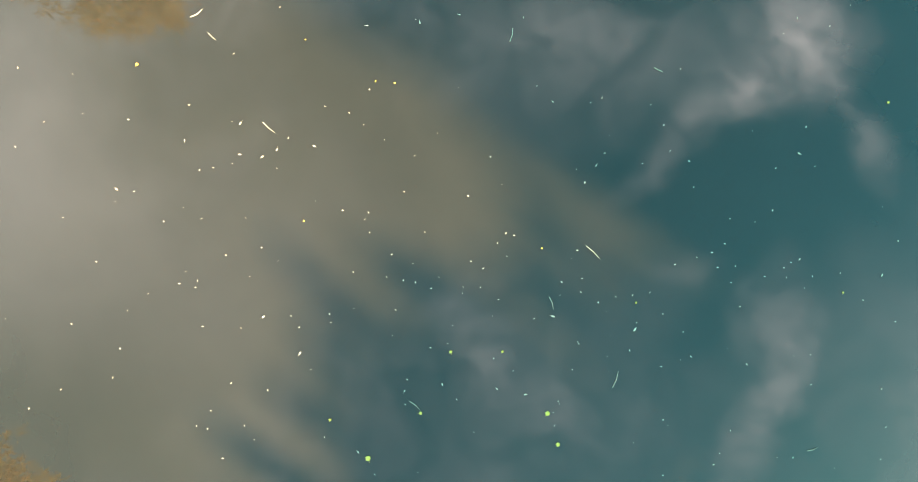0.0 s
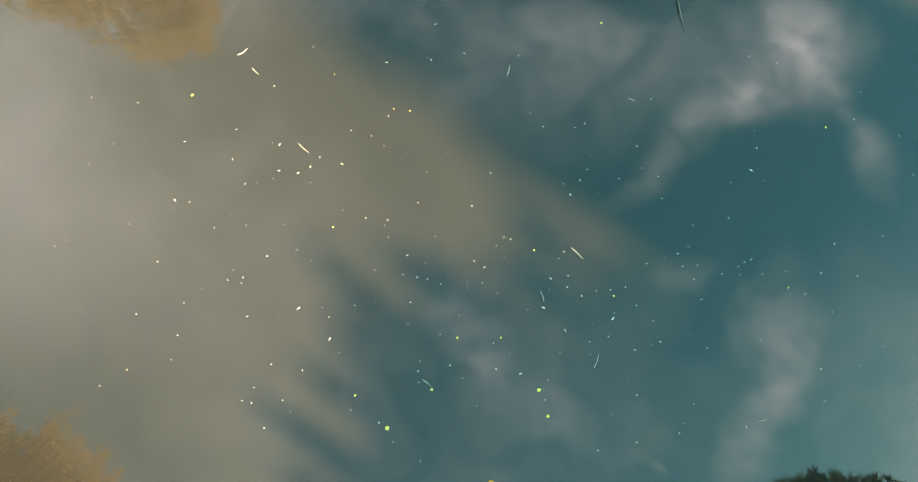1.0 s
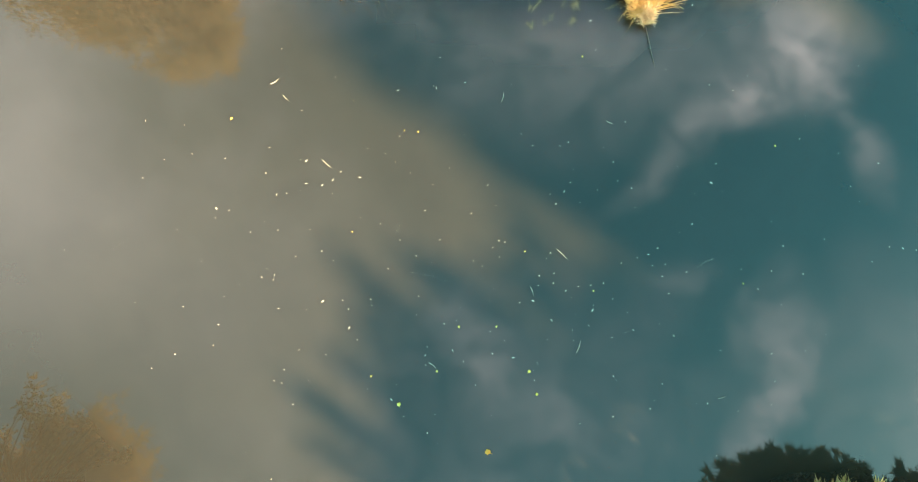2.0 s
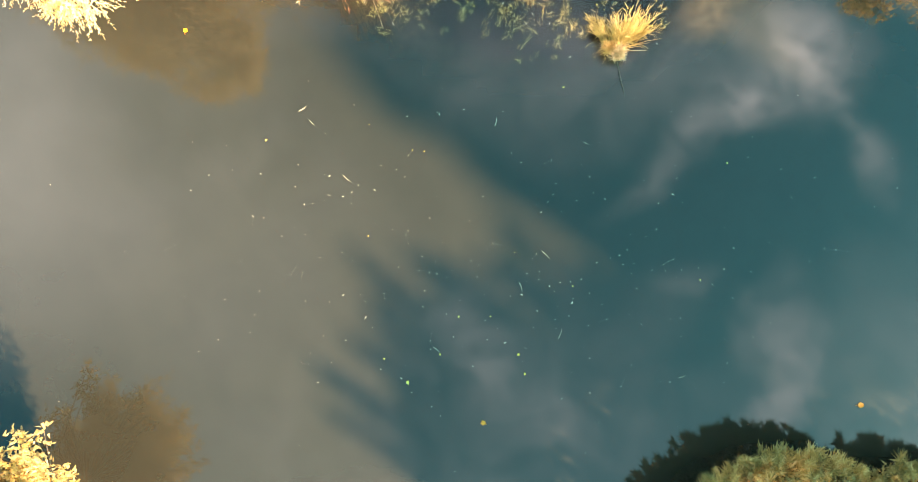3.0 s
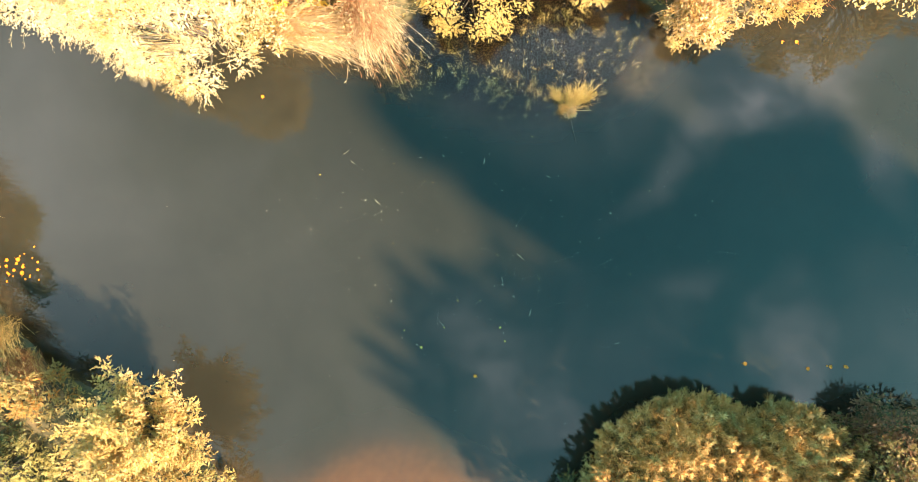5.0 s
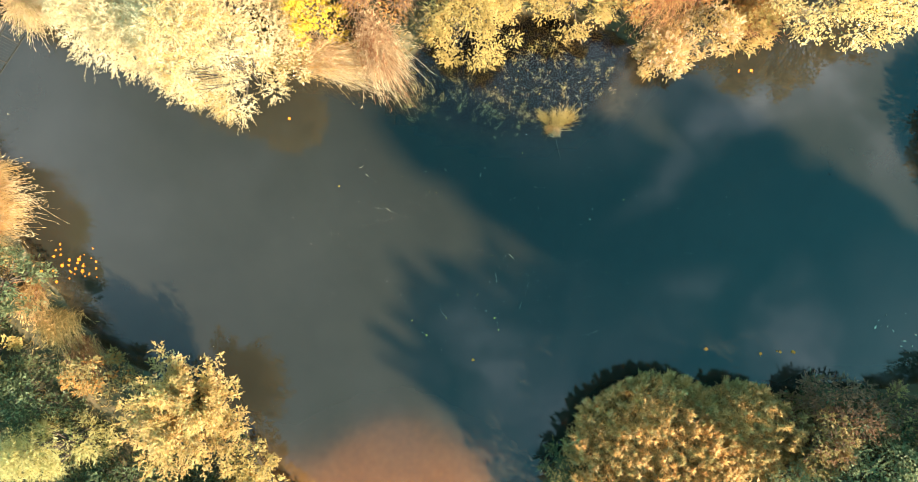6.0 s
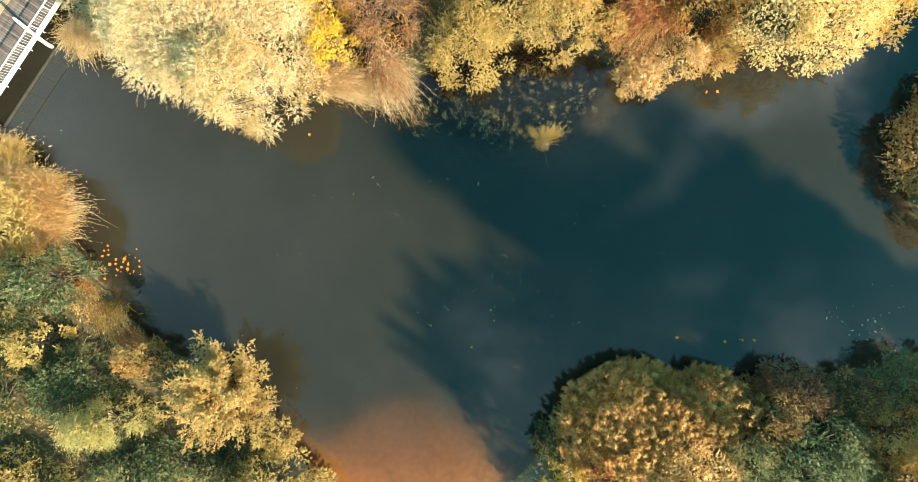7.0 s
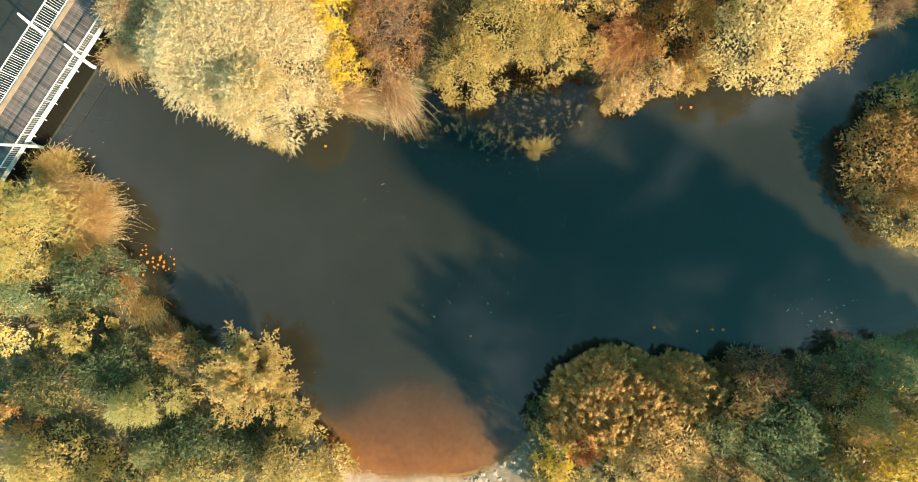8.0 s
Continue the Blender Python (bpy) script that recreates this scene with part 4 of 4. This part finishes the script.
# ---- footbridge ----
def footbridge():
    bx, by = -21.2, 15.1
    along = Vector((-0.529, -0.849, 0)).normalized()
    across = Vector((-0.849, 0.529, 0)).normalized()
    turn = math.degrees(math.atan2(along.y, along.x))
    # local x runs along the bridge, local y across it to the right edge's outside
    ob = thing("footbridge", bx, by, 0.0, "white-railed footbridge with a weathered plank deck", "bridge", turn=turn)
    wide, start, end, deck = 2.6, -1.6, 21.0, 0.92
    inner = -1 if (Matrix.Rotation(radians(turn), 3, "Z") @ Vector((0, 1, 0))).dot(across) < 0 else 1
    for side in (0.35, wide - 0.35):
        bm = bmesh.new()
        box(bm, (end - start, 0.16, 0.30), ((start + end) / 2, inner * side, deck - 0.21))
        part("girder", bm, BEAM_STEEL, ob)
    for side in (-0.02, wide + 0.02):
        bm = bmesh.new()
        box(bm, (end - start, 0.05, 0.24), ((start + end) / 2, inner * side, deck - 0.10), bevel=0.006)
        part("fascia", bm, WHITE_STEEL, ob, "white painted edge beam")
    bm = bmesh.new()
    box(bm, (0.128, wide - 0.06, 0.045), bevel=0.008)
    for i in (-0.03, 0.0, 0.03):
        box(bm, (0.012, wide - 0.08, 0.006), (i, 0, 0.0245))
    plank = bpy.data.meshes.new("plank")
    bm.to_mesh(plank)
    bm.free()
    plank.materials.append(DECK_WOOD)
    rng = random.Random(4)
    n = int((end - start) / 0.14)
    for i in range(n):
        p = part("plank", plank, None, ob)
        p.matrix_basis = pose(start + (i + 0.5) * 0.14, inner * wide / 2, deck + rng.uniform(-0.004, 0.004), 0, 0, rng.uniform(-0.3, 0.3))
    bm = bmesh.new()
    box(bm, (end - start, 0.30, 0.035), ((start + end) / 2, inner * (wide - 0.17), deck + 0.045), bevel=0.006)
    part("edge_board", bm, EDGE_BOARD, ob, "pale brown wooden edge board")
    bm = bmesh.new()
    box(bm, (0.016, 0.016, 0.98))
    bar = bpy.data.meshes.new("baluster")
    bm.to_mesh(bar)
    bm.free()
    bar.materials.append(WHITE_STEEL)
    for side, out in ((0.0, -1), (wide, 1)):
        for high, thick, name in ((1.12, 0.07, "handrail"), (0.12, 0.045, "bottom_rail")):
            bm = bmesh.new()
            box(bm, (end - start, thick, 0.05), ((start + end) / 2, inner * (side + out * 0.3 * high), deck + high), bevel=0.01)
            part(name, bm, WHITE_STEEL, ob)
        for i in range(int((end - start) / 0.151)):
            b = part("baluster", bar, None, ob)
            b.matrix_basis = pose(start + 0.08 + i * 0.151, inner * (side + out * 0.3 * 0.62), deck + 0.62, -out * inner * 16.7)
        x = start + 0.3
        while x < end:
            bm = bmesh.new()
            box(bm, (0.05, 0.06, 1.35), (x, inner * (side + out * 0.18), deck + 0.45), Matrix.Rotation(radians(-out * inner * 16.7), 4, "X"), bevel=0.006)
            box(bm, (0.06, 0.28, 0.06), (x, inner * (side + out * 0.16), deck - 0.06), bevel=0.006)
            part("rail_post", bm, WHITE_STEEL, ob)
            x += 1.2
    for x, lean in ((4.0, -0.45), (10.05, 0.45), (16.1, -0.45)):
        bm = bmesh.new()
        box(bm, (0.16, wide + 1.0, 0.16), (x, inner * wide / 2, deck - 0.44), bevel=0.02)
        part("crossbeam", bm, WHITE_STEEL, ob)
        for y in (-0.40, wide + 0.34):
            v, f = tube([(x, inner * y, -1.6), (x, inner * y, 0.4), (x + lean * 0.6, inner * y, 2.2), (x + lean * 0.94, inner * y, 3.05), (x + lean, inner * y, 3.2), (x + lean, inner * y, 3.24)], [0.11, 0.11, 0.10, 0.085, 0.06, 0.005], 10)
            part("mast", mesh_from("mast", v, f, WHITE_STEEL, True), None, ob, "white tapered steel mast")
    for x in (start - 0.6, end + 0.6):
        bm = bmesh.new()
        box(bm, (1.6, wide + 0.8, 2.2), (x, inner * wide / 2, deck - 1.12), bevel=0.04)
        part("abutment", bm, CONCRETE, ob, "grey concrete abutment")
    return ob


footbridge()

# ---- things adrift on the river ----
# leaves and sticks adrift: x, y (a stick also its length and turn)
YELLOW_DRIFT = [(1.28, -1.65), (-1.14, -3.67), (2.35, -3.33), (2.14, -2.76), (-0.19, -2.82), (-2.50, 4.01), (-2.44, 0.66), (0.33, -1.68), (1.96, 0.27), (3.72, -0.69), (-1.86, -2.99), (7.51, -0.41), (-1.18, 3.28), (-5.60, 3.48), (8.26, 3.11), (-0.83, 3.25)]
PALE_DRIFT = [(-5.91, 1.16), (-3.66, 1.86), (-2.97, 1.96), (-3.66, 2.43), (-4.61, 2.75), (-4.68, 2.10), (-4.14, 1.60), (-4.39, 1.55), (-3.23, 1.83), (-2.11, 2.79), (-2.29, 2.05), (-1.36, 4.30), (-0.39, 4.37), (0.34, 4.54), (-2.44, -1.77), (-1.32, -3.57), (-0.75, -1.41), (0.19, -2.28), (1.20, -2.34), (1.72, -2.43), (2.20, -0.98), (3.70, -1.19), (4.21, -1.85), (2.92, 1.81), (3.08, 2.05), (2.10, 2.97), (3.00, 3.06), (6.64, 2.13), (4.28, 2.12), (4.74, -1.65), (8.21, -0.08), (-3.13, -1.12), (-0.50, -2.42), (-7.81, 3.36), (-7.29, 2.38), (20.46, -2.40), (20.88, -2.67), (21.16, -2.91), (21.69, -3.36), (22.21, -3.06), (22.46, -3.83), (22.04, -3.60), (22.91, -3.40), (20.81, -2.18), (23.26, -3.21), (20.29, -2.76), (21.52, -3.61), (-23.24, 6.03), (-22.85, 5.82), (-23.81, 6.28), (-22.24, 6.72)]
ORANGE_DRIFT = [(1.13, -4.81), (15.67, -4.00), (16.42, -4.00), (14.89, -4.13), (12.31, -4.00), (13.72, 9.52), (-8.16, 6.76), (-19.63, -1.00), (-19.19, -0.74), (-18.83, -0.44), (-18.52, -0.87), (-18.15, -0.97), (-18.80, -1.35), (-19.43, -1.55), (-18.35, -0.42), (16.48, -4.02), (15.82, -4.04), (13.71, 9.44), (14.31, 9.52)]
STICK_DRIFT = [(-3.13, 2.37, 0.3, -40), (2.90, 0.22, 0.34, -42), (2.16, -0.74, 0.24, -70), (3.37, -2.11, 0.32, 72), (-0.30, -2.69, 0.26, -38), (-4.53, 4.46, 0.26, 35), (-4.23, 4.03, 0.2, -42), (1.30, 4.19, 0.25, 80), (4.03, 3.61, 0.18, -25), (7.01, -3.29, 0.2, 20)]


def drift_leaf_mesh(rng, kind, size):
    """A curled leaf with a toothed outline and a stalk."""
    n = 11
    ring = []
    for k in range(n):
        a = 2 * math.pi * k / n
        r = size * (0.46 + 0.06 * math.cos(5 * a) + 0.05 * math.cos(a) + rng.uniform(-0.06, 0.06)) * (1.0 if kind != "pale" else (1.25 - 0.85 * abs(math.sin(a))))
        ring.append((r * math.cos(a), r * math.sin(a), 0.012 + 0.10 * size * rng.random()))
    bm = bmesh.new()
    mid = bm.verts.new((0, 0, 0.008))
    vs = [bm.verts.new(p) for p in ring]
    for k in range(n):
        bm.faces.new((mid, vs[k], vs[(k + 1) % n]))
    w_ = size * 0.03
    a, b, c, d = (bm.verts.new(p) for p in ((ring[0][0] * 0.9, -w_, 0.012), (ring[0][0] * 1.5, -w_, 0.02), (ring[0][0] * 1.5, w_, 0.02), (ring[0][0] * 0.9, w_, 0.012)))
    bm.faces.new((a, b, c, d))
    me = bpy.data.meshes.new("floating_leaf")
    bm.to_mesh(me)
    bm.free()
    me.materials.append(LEAF_FLOAT[kind])
    return me


DRIFT_LABEL = {"yellow": "small yellow leaf floating on the river", "orange": "orange leaf floating near the bank", "pale": "pale curled leaf floating on the river"}
rnd = random.Random(21)
drift_meshes = {k: [drift_leaf_mesh(rnd, k, s) for s in sizes] for k, sizes in (("yellow", (0.04, 0.055, 0.075)), ("orange", (0.10, 0.14, 0.19)), ("pale", (0.05, 0.065, 0.085)))}


def drift(kind, x, y, scale=1.0):
    ob = new("floating_leaf", rnd.choice(drift_meshes[kind]))
    ob.matrix_basis = pose(x, y, 0.003, 0, 0, rnd.uniform(0, 360)) @ Matrix.Scale(scale * rnd.uniform(0.8, 1.2), 4)
    return tagged(ob, DRIFT_LABEL[kind], "leaf", "leaves adrift on the river")


for i, (x, y) in enumerate(YELLOW_DRIFT):
    drift("yellow", x, y, 1.25 if i < 4 else 0.75)
for x, y in PALE_DRIFT:
    drift("pale", x, y, 0.7 if abs(x) < 12 else 1.8)
for x, y in ORANGE_DRIFT:
    drift("orange", x, y, 1.0)


def flecks():
    """Tiny pale leaf scraps scattered over the middle of the river."""
    r = np.random.default_rng(55)
    n = 240
    p = np.stack([r.normal(1.6, 4.6, n), r.normal(-0.2, 2.7, n), np.full(n, 0.006)], 1)
    a = unit(r.normal(0, 1, (n, 3)) * np.array([1, 1, 0.05]))
    side = unit(np.cross(a, np.array([0, 0, 1.0]) + r.normal(0, 0.1, (n, 3))))
    size = r.uniform(0.5, 1.4, (n, 1))
    v, f = leaf_quads(p, a, side, 0.036 * size, 0.02 * size)
    return mesh_from("leaf_scraps", v, f, LEAF_FLOAT["pale"])


tagged(new("leaf_scraps", flecks()), "tiny pale leaf scraps adrift on the river", "leaves", kind="stuff")
for i in range(26):
    drift("orange", rnd.gauss(-18.9, 0.8), rnd.gauss(-0.6, 0.5), rnd.uniform(0.6, 1.1))
for i in range(18):
    drift("pale", rnd.gauss(22.0, 1.6), rnd.gauss(-2.4, 0.8), rnd.uniform(0.7, 1.4))
for x, y, size, turn in STICK_DRIFT:
    bend = rnd.uniform(-0.06, 0.06)
    v, f = tube([(-size / 2, 0, 0.008), (0, bend * size * 2, 0.012), (size / 2, 0, 0.01)], [0.008, 0.0075, 0.003], 6)
    ob = new("floating_twig", mesh_from("floating_twig", v, f, TWIG, True))
    ob.matrix_basis = pose(x, y, 0.002, 0, 0, turn)
    tagged(ob, "pale bleached twig floating on the river", "twig", "twigs adrift on the river")

# ---- weeds in the shallow cove ----
weeds = []
for k in range(8):
    r = np.random.default_rng(700 + k)
    lean = (r.normal(0, 0.6), r.normal(0, 0.6))
    weeds.append(reed_mesh(r, 0.24, 0.24, r.uniform(0.3, 0.55), LEAVES["weed" if k % 3 else "green_straw"], lean, 34, "water_weed", 0.15, 3, 0.007))
# patches of weed: centre, spread, count, size
for px, py, wx_, wy_, count, size in ((-2.0, 8.0, 0.5, 0.5, 26, 0.8), (-0.6, 8.3, 0.7, 0.6, 36, 0.65), (1.2, 7.8, 1.1, 0.5, 62, 0.6), (3.0, 7.1, 0.9, 0.5, 56, 0.6),
                                      (3.8, 9.9, 1.3, 0.5, 44, 0.7), (6.4, 8.8, 0.8, 0.8, 34, 0.6), (3.5, 8.6, 2.2, 0.9, 40, 0.5)):
    for i in range(count):
        x, y = rnd.gauss(px, wx_), rnd.gauss(py, wy_)
        turn, scale = rnd.uniform(0, 360), size * rnd.uniform(0.45, 1.2)
        if y > float(shore(np.array([x]), TOP_X, TOP_Y)[0]) - 0.1:
            continue
        ob = new("water_weed", rnd.choice(weeds))
        ob.matrix_basis = pose(x, y, -0.02, 0, 0, turn) @ Matrix.Scale(scale, 4)
        tagged(ob, "sparse yellow-green weed standing in shallow water", "water plant", "weeds in the cove")
for i in range(90):
    drift("pale" if rnd.random() < 0.6 else "yellow", rnd.gauss(2.6, 2.6), rnd.gauss(8.3, 1.0), rnd.uniform(0.5, 1.0))

r = np.random.default_rng(77)
tuft = thing("grass_tussock", 4.9, 6.45, -0.05, "yellow-green grass tussock standing in the river", "grass tussock")
for dx, dy, wide, count, high, lean, colour, name in (
        (-0.05, 0.15, 0.24, 130, 0.95, (-0.15, 0.55), "tussock", "foliage"), (0.22, 0.25, 0.22, 95, 0.95, (0.25, 0.7), "tussock", "foliage"),
        (-0.40, 0.30, 0.15, 60, 0.7, (-0.6, 0.45), "tussock", "foliage"), (0.52, 0.35, 0.13, 50, 0.8, (0.5, 0.5), "tussock", "foliage"),
        (0.0, -0.20, 0.20, 110, 0.45, (0.0, 0.1), "straw", "dry_growth"), (-0.18, -0.05, 0.18, 80, 0.5, (-0.25, 0.25), "amber_straw", "dry_growth")):
    me = reed_mesh(r, wide, wide * 0.7, high, LEAVES[colour], lean, count / (math.pi * wide * wide * 0.7), name, 0.20, 8, 0.012)
    me.transform(Matrix.Translation((dx, dy, 0)))
    tagged(part(name, me, None, tuft), kind="stuff")
tagged(part("side_shoot", blades_mesh(r, 14, 0.1, 0.06, 0.9, LEAVES["amber_straw"], (1.3, 0.25), 0.014, 0.3, "side_shoot"), None, tuft), kind="stuff")
v, f = tube([(0.0, -0.3, 0.05), (0.12, -0.9, 0.12), (0.3, -1.5, 0.03)], [0.012, 0.009, 0.004], 6)
part("dead_stalk", mesh_from("dead_stalk", v, f, BARK, True), None, tuft)

# ---- stones on the sandy shore ----
def stone_mesh(rng):
    bm = bmesh.new()
    bmesh.ops.create_icosphere(bm, subdivisions=2, radius=0.5)
    for p in bm.verts:
        q = p.co.copy()
        p.co *= 1 + 0.35 * noise.noise(q * 2.2 + Vector((rng.uniform(0, 90), 0, 0)))
        p.co.z *= 0.45
    me = bpy.data.meshes.new("shore_stone")
    bm.to_mesh(me)
    bm.free()
    me.materials.append(PALE_STONE)
    return me


stones = [stone_mesh(rnd) for _ in range(6)]
for i in range(170):
    x = rnd.uniform(-5.5, 5.2)
    y = float(shore(np.array([x]), LOW_X, LOW_Y)[0]) - 0.25 - abs(rnd.gauss(0.0, 0.7))
    z = float(bank(np.array([x]), np.array([y]))[0][0])
    ob = new("shore_stone", rnd.choice(stones))
    s = rnd.uniform(0.10, 0.5) * rnd.uniform(0.5, 1)
    ob.matrix_basis = pose(x, y, z - 0.12 * s, rnd.uniform(-12, 12), rnd.uniform(-12, 12), rnd.uniform(0, 360)) @ Matrix.Diagonal((s, s * rnd.uniform(0.5, 1), s * 0.8, 1))
    tagged(ob, "pale rough stone on the sandy shore", "stone", "stones on the shore")


def strand_line():
    """Orange leaves washed up along the sandy shore."""
    rng = np.random.default_rng(31)
    n = 1500
    x = rng.uniform(-6.5, 4.6, n)
    y = shore(x, LOW_X, LOW_Y) + 0.1 * wobble(x * 2, x) + rng.normal(0.05, 0.08, n) - np.abs(rng.normal(0, 0.4, n)) * (rng.random(n) < 0.3)
    z = np.maximum(bank(x, y)[0], 0.0) + 0.012
    a = unit(rng.normal(0, 1, (n, 3)) * np.array([1, 1, 0.15]))
    side = unit(np.cross(a, np.array([0, 0, 1.0]) + rng.normal(0, 0.25, (n, 3))))
    size = rng.uniform(0.6, 1.4, (n, 1))
    v, f = leaf_quads(np.stack([x, y, z], 1), a, side, 0.06 * size, 0.036 * size)
    return mesh_from("washed_up_leaves", v, f, LEAVES["golden"])


tagged(new("washed_up_leaves", strand_line()), "orange leaves washed up along the shore", "leaves", kind="stuff")
